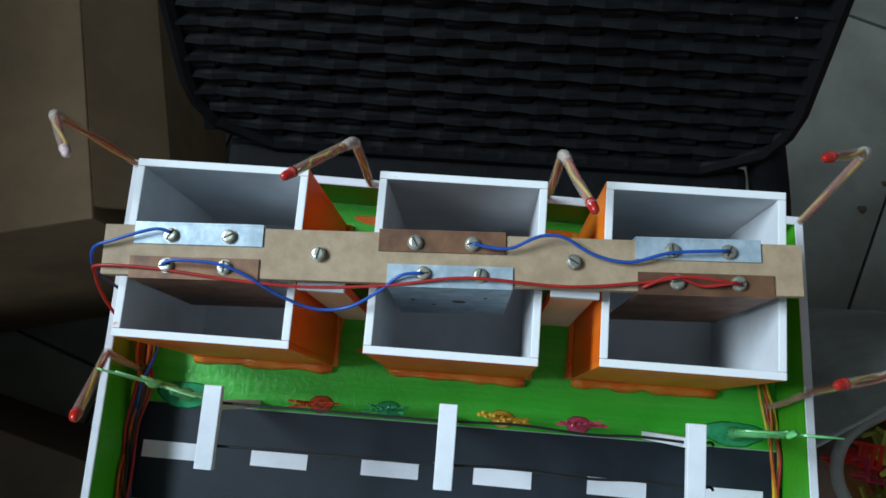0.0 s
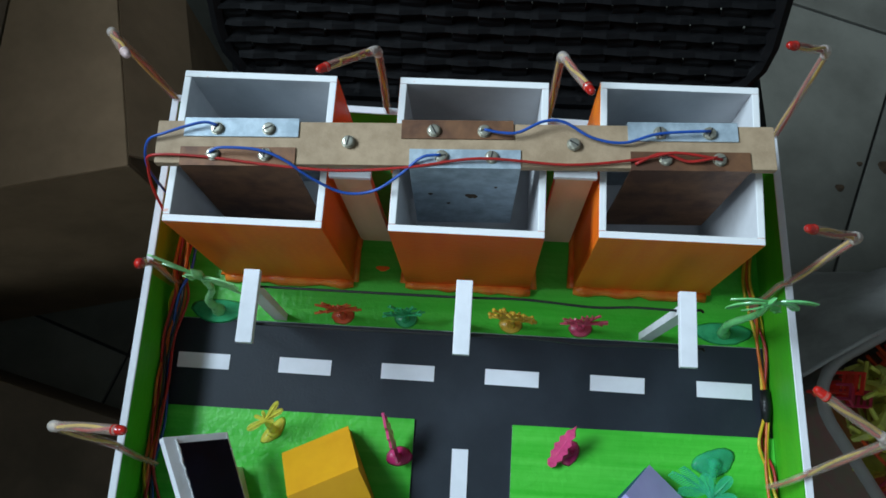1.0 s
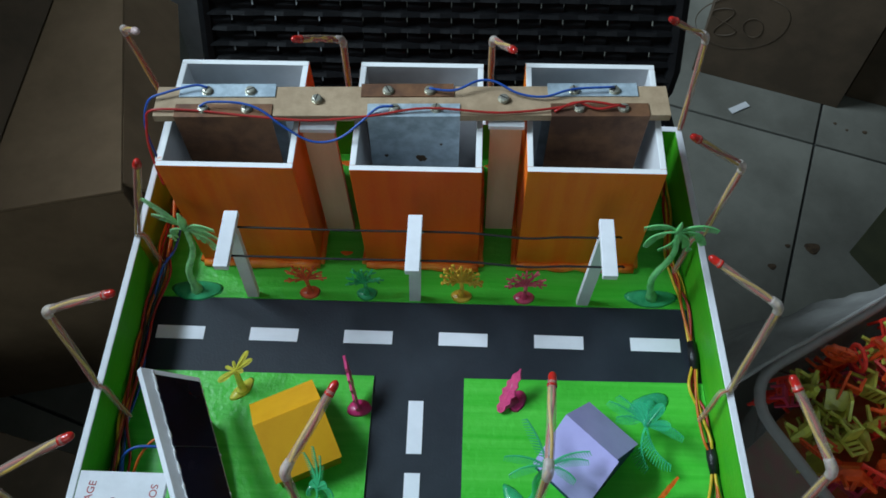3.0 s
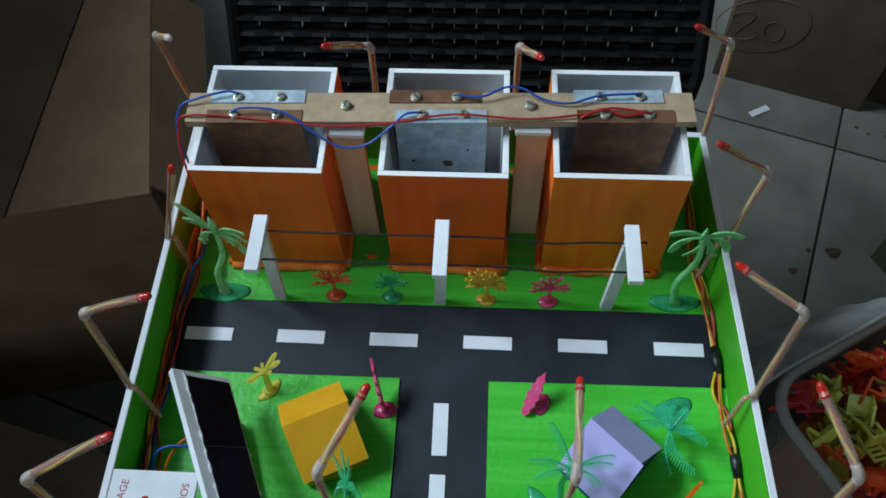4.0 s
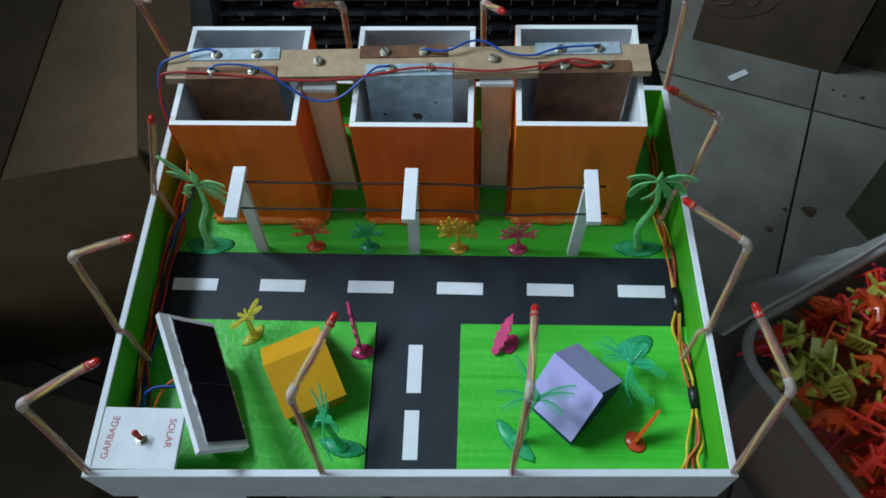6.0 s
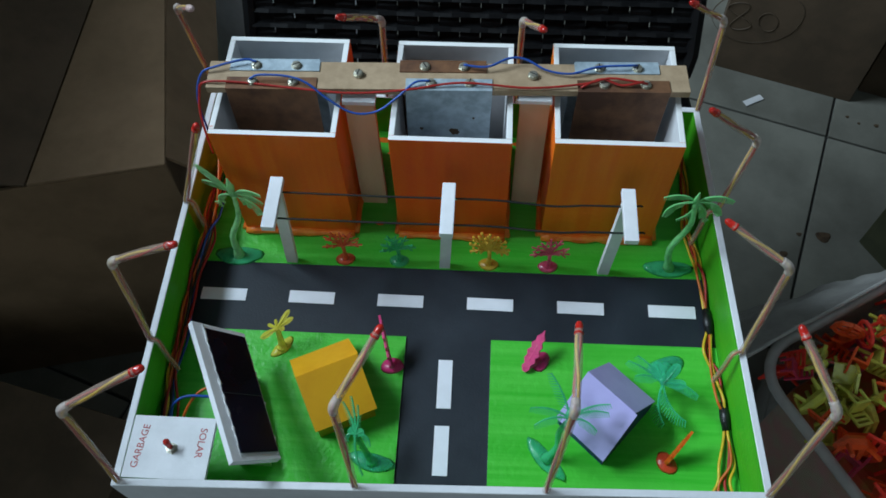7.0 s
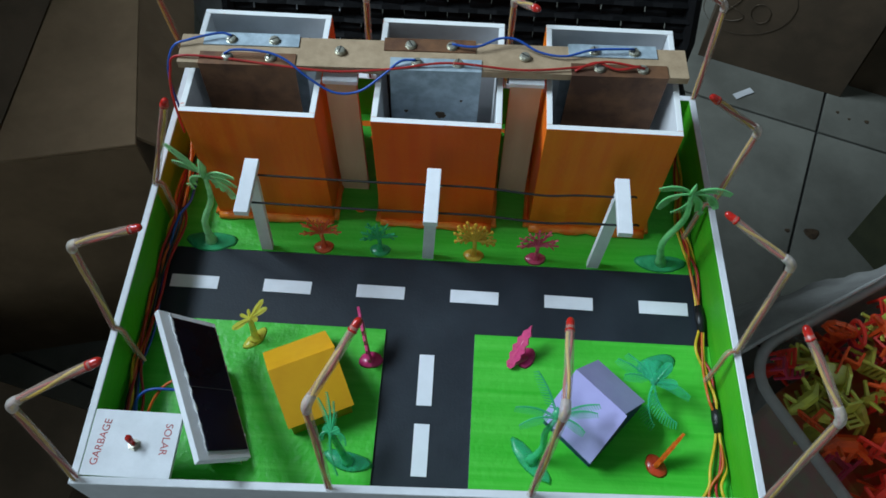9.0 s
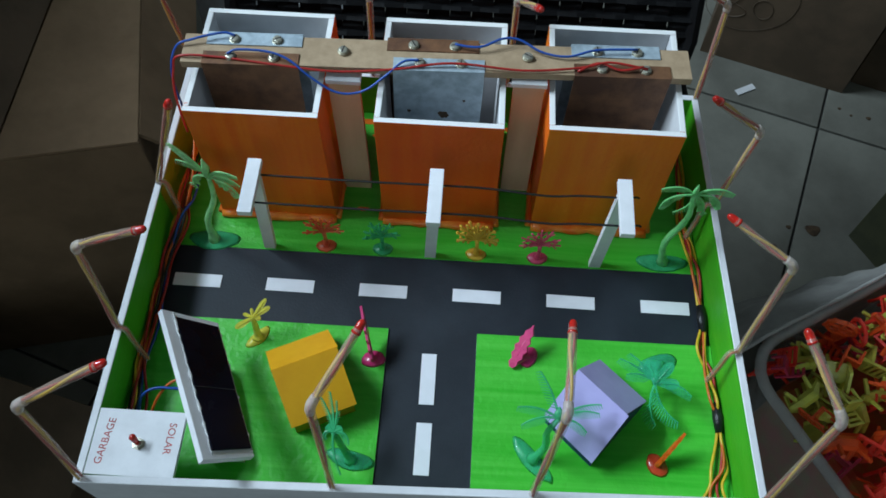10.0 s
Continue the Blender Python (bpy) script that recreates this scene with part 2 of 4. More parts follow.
def lettering(name, text, size, m, mat, parent, label, thin=0.0):
    cu = bpy.data.curves.new(name, "FONT")
    cu.body, cu.size, cu.extrude, cu.align_x, cu.align_y = text, size, 0.0001, "CENTER", "CENTER"
    cu.offset = thin
    tmp = new(name, cu)
    me = bpy.data.meshes.new_from_object(tmp.evaluated_get(bpy.context.evaluated_depsgraph_get()))
    bpy.data.objects.remove(tmp)
    me.materials.clear()
    me.materials.append(M[mat])
    ob = new(name, me)
    ob.matrix_basis = m
    ob.parent = parent
    ob["label"] = label
    return ob


# ---- the room ----
def structure(name, bm, mats, label, category):
    return tagged(mesh_object(name, bm, mats), label, category, kind="structure")


structure("floor", box((0.7, 0.3, -0.014), (3.0, 4.0, 0.02)), "grout", "dark grout bed under cream floor tiles", "floor")
structure("wall_north", box((0.7, 2.35, 1.33), (3.2, 0.1, 2.7)), "wall", "plain painted room wall", "wall")
# unseen open doorway behind the camera, added to let the front fill in
bm = bmesh.new()
add_box(bm, (-0.82, -1.75, 1.33), (0.16, 0.1, 2.7))
add_box(bm, (1.23, -1.75, 1.33), (2.14, 0.1, 2.7))
add_box(bm, (-0.29, -1.75, 2.38), (0.90, 0.1, 0.60))
structure("wall_south", bm, "wall", "unseen room wall with a doorway added for the front fill", "wall")
structure("wall_east", box((2.25, 0.3, 1.33), (0.1, 4.0, 2.7)), "wall", "plain painted room wall", "wall")
# unseen wall: window's opening from the sill to the lintel; sill shades the cartons
bm = bmesh.new()
SHADING_SILL = 1.20
add_box(bm, (-0.85, -1.175, 1.33), (0.1, 1.05, 2.7))
add_box(bm, (-0.85, 2.025, 1.33), (0.1, 0.55, 2.7))
add_box(bm, (-0.85, 0.55, (SHADING_SILL - 0.02) / 2), (0.1, 2.40, SHADING_SILL + 0.02))
add_box(bm, (-0.85, 0.55, 2.515), (0.1, 2.40, 0.33))
structure("wall_west", bm, "wall", "unseen room wall with a wide window opening, added to shade cartons", "wall")
structure("ceiling", box((0.7, 0.3, 2.73), (3.2, 4.2, 0.1)), "ceil", "plain painted ceiling", "ceiling")

FLOOR_TURN = radians(-19.0)
TILE = 0.40
TX, TY = 0.572, 0.723


def tiles():
    """Square tiles with recessed joints, turned against the room."""
    me = None
    par = bpy.data.objects["floor"]
    u, v = Vector((math.cos(FLOOR_TURN), math.sin(FLOOR_TURN), 0)), Vector((-math.sin(FLOOR_TURN), math.cos(FLOOR_TURN), 0))
    for i in range(-8, 8):
        for k in range(-9, 8):
            c = Vector((TX, TY, 0)) + u * (i + 0.5) * TILE + v * (k + 0.5) * TILE
            turn = Matrix.Translation(c) @ Matrix.Rotation(FLOOR_TURN, 4, "Z")
            corners = [c + u * sx * TILE / 2 + v * sy * TILE / 2 for sx in (-1, 1) for sy in (-1, 1)]
            inside = [-0.80 < q.x < 2.20 and -1.70 < q.y < 2.30 for q in corners]
            if not any(inside):
                continue
            if all(inside) and me is not None:
                ob = new("tile", me)
                ob.parent = par
            else:
                bm = box((0, 0, -0.004), (TILE - 0.0042, TILE - 0.0042, 0.008), bevel=0.0012)
                if not all(inside):
                    # cut to the wall
                    inv = turn.inverted()
                    for co, no in (((-0.80, 0, 0), (-1, 0, 0)), ((2.20, 0, 0), (1, 0, 0)), ((0, -1.70, 0), (0, -1, 0)), ((0, 2.30, 0), (0, 1, 0))):
                        bmesh.ops.bisect_plane(bm, geom=bm.verts[:] + bm.edges[:] + bm.faces[:], plane_co=inv @ Vector(co), plane_no=inv.to_3x3() @ Vector(no), clear_outer=True)
                ob = part("tile", bm, "tile", par)
                if all(inside):
                    me = ob.data
            ob.matrix_basis = turn


# ---- the tray ----
Z0 = 0.45
ZT = 0.498
OUT = [Vector((-0.2235, -0.003)), Vector((0.2245, 0.010)), Vector((0.2085, 0.347)), Vector((-0.2245, 0.357))]
T = 0.0052


def inset(poly, d):
    """The plan poly, shrunk by d on all sides."""
    n, lines, out = len(poly), [], []
    for i in range(n):
        e = (poly[(i + 1) % n] - poly[i]).normalized()
        lines.append((poly[i] + Vector((-e.y, e.x)) * d, e))
    for i in range(n):
        (p, e), (q, f) = lines[i - 1], lines[i]
        k = (q - p).cross(f) / e.cross(f)
        out.append(p + e * k)
    return out


INN = inset(OUT, T)


def side_x(a, b, y):
    return a.x + (b.x - a.x) * (y - a.y) / (b.y - a.y)


def front_y(x):
    return INN[0].y + (INN[1].y - INN[0].y) * (x - INN[0].x) / (INN[1].x - INN[0].x)


def left_x(y):
    return side_x(INN[0], INN[3], y)


def right_x(y):
    return side_x(INN[1], INN[2], y)


def build_tray():
    tray = thing("model_tray", Matrix.Identity(4), "white foam board tray painted green inside, on a black chair", "tray")
    bm = bmesh.new()
    add_prism(bm, OUT, Z0 - 0.011, Z0 - 0.0012)
    part("base", bm, "foam", tray, "white foam board base")
    for i, name in enumerate(("wall_front", "wall_right", "wall_back", "wall_left")):
        j = (i + 1) % 4
        bm = bmesh.new()
        add_prism(bm, [OUT[i], OUT[j], INN[j], INN[i]], Z0 - 0.0011, ZT)
        bmesh.ops.bevel(bm, geom=[e for e in bm.edges if abs(e.verts[0].co.z - ZT) + abs(e.verts[1].co.z - ZT) < 1e-5], offset=0.0005, segments=1, affect="EDGES")
        inner = INN[j] - INN[i]
        inner = Vector((-inner.y, inner.x, 0)).normalized()
        for f in bm.faces:
            f.normal_update()
            if f.normal.dot(inner) > 0.95:
                f.material_index = 1
        part(name, bm, ["foam", "green_wall"], tray, "white foam board edge, painted green inside")
    bm = bmesh.new()
    e = 0.0004
    add_prism(bm, [(left_x(0.202) + e, 0.202), (right_x(0.202) - e, 0.202), (INN[2].x - e, INN[2].y - e), (INN[3].x + e, INN[3].y - e)], Z0 - 0.001, Z0)
    part("grass_strip", bm, "green", tray, "streaky green painted ground")
    bm = bmesh.new()
    add_prism(bm, [(INN[0].x + e, INN[0].y + e), (INN[1].x - e, INN[1].y + e), (right_x(0.2015) - e, 0.2015), (left_x(0.2015) + e, 0.2015)], Z0 - 0.001, Z0 - 0.0001)
    road = part("road", bm, "road", tray, "matt black card road in a T shape")
    for x0, x1 in ((None, -0.0345), (0.034, None)):
        a = [(left_x(0.03) + e, front_y(-0.22) + e), (x1, front_y(x1) + e), (x1, 0.138), (left_x(0.138) + e, 0.138)] if x0 is None else \
            [(x0, front_y(x0) + e), (INN[1].x - e, INN[1].y + e), (right_x(0.139) - e, 0.1395), (x0, 0.138)]
        bm = bmesh.new()
        add_prism(bm, a, Z0, Z0 + 0.0015)
        for f in bm.faces:
            f.normal_update()
            if f.normal.z < 0.9:
                f.material_index = 1
        part("grass_panel", bm, ["green", "foam"], tray, "raised green painted panel with a white cut edge")
    # a yellowish layer on the side wall behind the palm, and smears of orange paint on the ground
    bm = bmesh.new()
    add_prism(bm, [(left_x(y) + dx, y) for y, dx in ((0.222, 0.0001), (0.222, 0.0004), (0.345, 0.0004), (0.345, 0.0001))], Z0 + 0.001, ZT - 0.0012)
    part("olive_patch", bm, "olive_wash", tray, "yellowish green layer on the back of the side wall")
    rnd = random.Random(8)
    for x, y, a, b in ((-0.070, 0.338, 0.012, 0.003), (-0.058, 0.322, 0.008, 0.0025), (0.060, 0.337, 0.013, 0.003), (-0.066, 0.246, 0.005, 0.002)):
        bm = bmesh.new()
        disc(bm, a, b, 0.0003, rnd, (x, y, Z0 + 0.0001), 0.25)
        part("paint_smear", bm, "orange_light", tray, "smear of orange paint")
    random.seed(4)
    for i in range(6):
        x = -0.1903 + i * 0.0742
        ob = part("lane_dash", box((0, 0, 0), (0.0380, 0.0110, 0.0005)), "paper", road)
        ob.matrix_basis = pose(x, 0.1705, Z0 + 0.0002, 0, 0, random.uniform(-0.6, 0.6))
    for y0, y1 in ((0.0795, 0.1195), (0.0275, 0.0655)):
        ob = part("lane_dash", box((0, 0, 0), (0.0112, y1 - y0, 0.0005)), "paper", road)
        ob.matrix_basis = pose(-0.0013, (y0 + y1) / 2, Z0 + 0.0002, 0, 0, random.uniform(-0.6, 0.6))
    return tray


# ---- bins that look like buildings ----
def build_block(x0, x1, y0, y1, zt, paint, label):
    """An open-topped box of foam board: four walls and a floor."""
    t = 0.0043
    th = thing("open_building_box", pose((x0 + x1) / 2, (y0 + y1) / 2, Z0), label, "building", "open-topped buildings")
    w, d, h = x1 - x0, y1 - y0, zt - Z0

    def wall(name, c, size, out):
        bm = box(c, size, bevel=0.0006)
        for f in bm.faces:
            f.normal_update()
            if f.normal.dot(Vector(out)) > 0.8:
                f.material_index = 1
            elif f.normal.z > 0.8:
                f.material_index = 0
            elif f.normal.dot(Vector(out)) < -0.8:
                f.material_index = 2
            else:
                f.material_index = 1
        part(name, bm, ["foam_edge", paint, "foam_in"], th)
    wall("front_wall", (0, -d / 2 + t / 2, h / 2), (w, t, h), (0, -1, 0))
    wall("back_wall", (0, d / 2 - t / 2, h / 2), (w, t, h), (0, 1, 0))
    wall("side_wall", (-w / 2 + t / 2, 0, h / 2), (t, d - 2 * t, h), (-1, 0, 0))
    wall("side_wall", (w / 2 - t / 2, 0, h / 2), (t, d - 2 * t, h), (1, 0, 0))
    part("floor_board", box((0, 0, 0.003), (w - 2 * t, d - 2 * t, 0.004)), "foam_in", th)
    bm = bmesh.new()
    rnd = random.Random(int(x0 * 1000))
    for sx in (-1, 1):
        add_tube(bm, [(sx * (w / 2 + 0.001), -d / 2 + d * k / 8, 0.002) for k in range(9)], [0.0025 + rnd.uniform(0, 0.0015) for _ in range(9)], 6)
    add_tube(bm, [(-w / 2 + w * k / 12, -d / 2 - 0.0012, 0.002) for k in range(13)], [0.0026 + rnd.uniform(0, 0.0026) for _ in range(13)], 6)
    part("glue_bead", bm, "orange_red", th, "glossy orange-red bead of painted glue", True)
    return th


# ---- the rail with metal plates ----
RAIL = Matrix.Translation((-0.0065, 0.2853, 0.5965)) @ Euler((0, radians(1.1), radians(2.4))).to_matrix().to_4x4()


def build_rail():
    rail = thing("fibreboard_rail", RAIL, "brown fibreboard rail bolted across the open buildings", "rail")
    bm = box((0, 0, -0.003), (0.358, 0.0265, 0.006), bevel=0.0005)
    part("board", bm, "mdf", rail)
    plates = [("zinc", 1, -0.163, -0.096), ("copper", 1, -0.036, 0.029), ("zinc", 1, 0.095, 0.158),
              ("copper", -1, -0.164, -0.097), ("zinc", -1, -0.031, 0.033), ("copper", -1, 0.096, 0.164)]
    screws = []
    for kind, side, a, b in plates:
        e = side * 0.01325
        bm = bmesh.new()
        w, c = b - a, (a + b) / 2
        add_box(bm, (c, e - side * 0.0047, 0.0005), (w, 0.0105, 0.0009))
        add_box(bm, (c, e + side * 0.0011, -0.050), (w, 0.0010, 0.102))
        pl = part("electrode_plate", bm, kind, rail, "bent zinc plate" if kind == "zinc" else "bent dull copper plate")
        if kind == "zinc" and side < 0:
            for sx, sz, sr in ((0.004, -0.046, 0.0034), (0.0065, -0.0475, 0.0020), (-0.021, -0.043, 0.0014), (0.019, -0.030, 0.0010), (-0.010, -0.060, 0.0012)):
                bm = bmesh.new()
                disc(bm, sr, sr * 1.1, 0.0003, random.Random(2), lobes=0.3)
                bmesh.ops.rotate(bm, verts=bm.verts, cent=(0, 0, 0), matrix=Matrix.Rotation(radians(90), 3, "X"))
                bmesh.ops.translate(bm, verts=bm.verts, vec=(c + sx, e + side * 0.0017, sz))
                part("corroded_spot", bm, "dirt", pl, "dark corroded spot")
        for k in (0.29, 0.74):
            screws.append((a + w * k, e - side * 0.0052))
    screws += [(-0.0665, 0.0005), (0.0635, 0.0005)]
    first = None
    rnd = random.Random(7)
    for i, (x, y) in enumerate(screws):
        if first is None:
            bm = bmesh.new()
            add_tube(bm, [(0, 0, 0.0009), (0, 0, 0.0016)], 0.0040, 16)
            add_tube(bm, [(0, 0, 0.0016), (0, 0, 0.0027), (0, 0, 0.0033), (0, 0, 0.0035)], [0.0035, 0.0035, 0.0030, 0.0022], 14)
            add_box(bm, (0, 0, 0.0034), (0.0058, 0.0009, 0.0004), None, 0, 1)
            first = part("screw", bm, ["steel", "grout"], rail, "pan-head steel screw on a washer")
            ob = first
        else:
            ob = new("screw", first.data)
            ob.parent = rail
            ob["label"] = "pan-head steel screw on a washer"
        ob.matrix_basis = pose(x, y, 0, 0, 0, rnd.uniform(0, 180))
    return rail


def rail_wires():
    def at(u, v, w):
        return RAIL @ Vector((u, v, w))
    runs = [("blue_wire", [at(-0.143, 0.009, 0.004), at(-0.152, 0.010, 0.005), at(-0.172, 0.004, 0.004), at(-0.184, 0.000, 0.000), at(-0.190, -0.008, -0.018), at(-0.189, -0.014, -0.05)], "blue insulated wire from a screw over the rail's end"),
            ("blue_wire", [at(-0.146, -0.008, 0.004), at(-0.139, -0.006, 0.006), at(-0.118, -0.007, 0.006), at(-0.103, -0.012, 0.004), at(-0.088, -0.020, -0.004), at(-0.070, -0.026, -0.012), at(-0.052, -0.025, -0.011), at(-0.036, -0.018, -0.002), at(-0.024, -0.010, 0.004), at(-0.013, -0.008, 0.004)], "blue insulated wire drooping between two screws"),
            ("blue_wire", [at(0.012, 0.008, 0.004), at(0.022, 0.006, 0.004), at(0.032, 0.006, 0.005), at(0.046, 0.012, 0.007), at(0.058, 0.012, 0.006), at(0.074, 0.004, 0.003), at(0.092, 0.001, 0.003), at(0.112, 0.006, 0.005), at(0.141, 0.008, 0.005)], "blue insulated wire lying in waves on the rail"),
            ("red_wire", [at(0.147, -0.009, 0.004), at(0.120, -0.006, 0.006), at(0.100, -0.009, 0.003), at(0.060, -0.0125, 0.002), at(0.010, -0.010, 0.004), at(-0.030, -0.0145, 0.001), at(-0.070, -0.0165, -0.001), at(-0.110, -0.0145, 0.001), at(-0.150, -0.010, 0.002), at(-0.180, -0.009, 0.001), at(-0.186, -0.012, -0.010), at(-0.187, -0.020, -0.022), at(-0.184, -0.030, -0.036), at(-0.1815, -0.036, -0.050)], "long red insulated wire along the rail's front edge"),
            ("red_wire", [at(0.144, -0.008, 0.005), at(0.128, -0.010, 0.003), at(0.113, -0.006, 0.005), at(0.098, -0.0115, 0.002)], "short red wire between two screws")]
    for mat, pts, label in runs:
        ob = mesh_object(mat, tube(glide(pts, 6), 0.00088, 7), mat, None, "", True)
        tagged(ob, label, "wire", "wires on the rail")


def rail_support(x, y):
    th = thing("rail_support", pose(x, y, Z0), "upright brown fibreboard strip with a white foam block on top", "support", "rail supports")
    part("strip", box((0, 0, 0.0665), (0.0225, 0.005, 0.133), bevel=0.0004), "mdf_edge", th)
    part("cap_block", box((0, 0.001, 0.1355), (0.025, 0.010, 0.004), bevel=0.0005), "foam", th, "white foam block")
    return th


# ---- straw street lamps ----
def straw_lamp(base, elbow, tip, lit=True):
    b = Vector(base)
    th = thing("straw_street_lamp", Matrix.Translation(b), "bent clear straw lamp post with %s" % ("twisted wires and red LED" if lit else "twisted wires and pale tip"), "lamp post", "straw lamps round the tray")
    e = Vector(elbow) - b if elbow else None
    t = Vector(tip) - b
    stretches = [(Vector((0, 0, 0)), e), (e, t)] if e else [(Vector((0, 0, 0)), t)]
    names = ("pole", "arm")
    path = []
    for i, (a, c) in enumerate(stretches):
        d = (c - a).normalized()
        a2 = a + d * (0.003 if i else 0)
        c2 = c - d * (0.003 if i == 0 and e else 0.0055)
        part(names[i], tube([a2, a2.lerp(c2, 0.5) + d.orthogonal().normalized() * 0.0006, c2], 0.0027, 12, False), "straw", th, "clear plastic straw", True)
        path += [a2.lerp(c2, k / 14) for k in range(15)]
    if e:
        d1, d2 = e.normalized(), (t - e).normalized()
        part("elbow", tube(glide([e - d1 * 0.006, e - d1 * 0.002 + d2 * 0.0004, e + d2 * 0.003 - d1 * 0.0002, e + d2 * 0.007], 3), [0.0028, 0.0029, 0.0030, 0.0030, 0.0031, 0.0032, 0.0031, 0.0030, 0.0029, 0.0028], 12), "joint", th, "cloudy glued bend", True)
    if abs(base[0]) > 0.2 and 0.09 < base[1] < 0.3:
        # the foot of the straw reaches down inside the side wall
        dx = -1 if base[0] > 0 else 1
        tail = glide([(0, 0, 0.001), (dx * 0.0075, -0.003, 0.0025), (dx * 0.0095, -0.006, -0.014), (dx * 0.0125, -0.009, -0.036)], 4)
        part("tail", tube(tail, 0.0023, 10, False), "straw", th, "clear plastic straw", True)
        part("wire", tube([p + Vector((0.0006, 0, 0)) for p in tail], 0.0009, 6), "orange_wire", th, "orange wire inside the straw", True)
    rnd = random.Random(int((base[0] + base[1] * 3) * 1000))
    ph = rnd.uniform(0, 6.28)
    for k, mat in enumerate(("red_wire", "yellow_wire")):
        pts = []
        for i, p in enumerate(path):
            d = (path[min(i + 1, len(path) - 1)] - path[max(i - 1, 0)]).normalized()
            s = d.orthogonal().normalized()
            u = s.cross(d)
            a = ph + k * math.pi + i * 0.36
            pts.append(p + 0.0012 * (math.cos(a) * s + math.sin(a) * u))
        part("wire", tube(pts, 0.00095, 6), mat, th, mat.replace("_", " ") + " inside the straw", True)
    d = (t - stretches[-1][0]).normalized()
    c = t - d * 0.0085
    part("led" if lit else "tip", tube([c, c + d * 0.0012, c + d * 0.0014, c + d * 0.006, c + d * 0.0078, c + d * 0.0088], [0.0029, 0.0029, 0.0025, 0.0025, 0.0019, 0.0006], 12), "led" if lit else "led_dull", th, "red LED" if lit else "pale glued end", True)
    return th


# ---- road-side posts with cables ----
def utility_post(xb, yb, xa, ya0, ya1):
    th = thing("utility_post", pose(xb, yb, Z0), "white foam board post with a flat cross arm on top", "utility post", "posts along the road")
    top = Vector((xa - xb, (ya0 + ya1) / 2 + 0.012 - yb, 0.107))
    w = Vector((0.0045, 0, 0))
    bm = bmesh.new()
    lo = [Vector((sx * 0.0045, sy * 0.0025, 0)) for sx, sy in ((-1, -1), (1, -1), (1, 1), (-1, 1))]
    a = [bm.verts.new(p) for p in lo]
    b = [bm.verts.new(p + top) for p in lo]
    bm.faces.new(a[::-1]), bm.faces.new(b)
    for i in range(4):
        bm.faces.new((a[i], a[(i + 1) % 4], b[(i + 1) % 4], b[i]))
    part("upright", bm, "foam", th)
    part("cross_arm", box((xa - xb, (ya0 + ya1) / 2 - yb, 0.1092), (0.0098, ya1 - ya0, 0.0052), bevel=0.0005), "foam", th)
    if -0.05 < xb < 0.05:
        for sx, y in ((1, 0.2045), (-1, 0.1815)):
            bm = bmesh.new()
            add_tube(bm, [(xa - xb + sx * 0.0045, y - yb, 0.1035), (xa - xb + sx * 0.0062, y - yb, 0.1035)], [0.0011, 0.0008], 8)
            part("glue_drop", bm, "glue", th, "pale drop of glue")
    return th


# ---- houses ----
def gable_house(a, b, c, d, e, f, roof, walls, label):
    """a-b: back eave, c-d: ridge, e-f: front eave (left to right)."""
    a, b, c, d, e, f = (Vector(p) for p in (a, b, c, d, e, f))
    o = Vector(((a + b + e + f).x / 4, (a + b + e + f).y / 4, Z0 + 0.0015))
    th = thing("card_house", Matrix.Translation(o), label, "house", "card houses")
    a, b, c, d, e, f = (p - o for p in (a, b, c, d, e, f))
    part("roof_slope", slab(a, c, b, 0.0006), roof, th)
    part("roof_slope", slab(c, e, d, 0.0006), roof, th)
    ia, ib, ie, jf = (p.lerp((a + b + e + f) / 4, 0.07) for p in (a, b, e, f))
    ic, idd = c.lerp(d, 0.05), d.lerp(c, 0.05)

    def quad(*p, gable=None):
        bm = bmesh.new()
        pts = [Vector((p[0].x, p[0].y, 0)), Vector((p[1].x, p[1].y, 0)), p[1] - Vector((0, 0, 0.002))]
        if gable is not None:
            pts.append(gable - Vector((0, 0, 0.0015)))
        pts.append(p[0] - Vector((0, 0, 0.002)))
        vs = [bm.verts.new(q) for q in pts]
        fc = bm.faces.new(vs)
        fc.normal_update()
        r = bmesh.ops.extrude_face_region(bm, geom=[fc])
        n = fc.normal.copy() * 0.0012
        for v in r["geom"]:
            if isinstance(v, bmesh.types.BMVert):
                v.co += n
        return bm
    part("back_wall", quad(ia, ib), walls, th)
    part("front_wall", quad(ie, jf), walls, th)
    part("gable_wall", quad(ia, ie, gable=ic), walls, th)
    part("gable_wall", quad(ib, jf, gable=idd), walls, th)
    return th


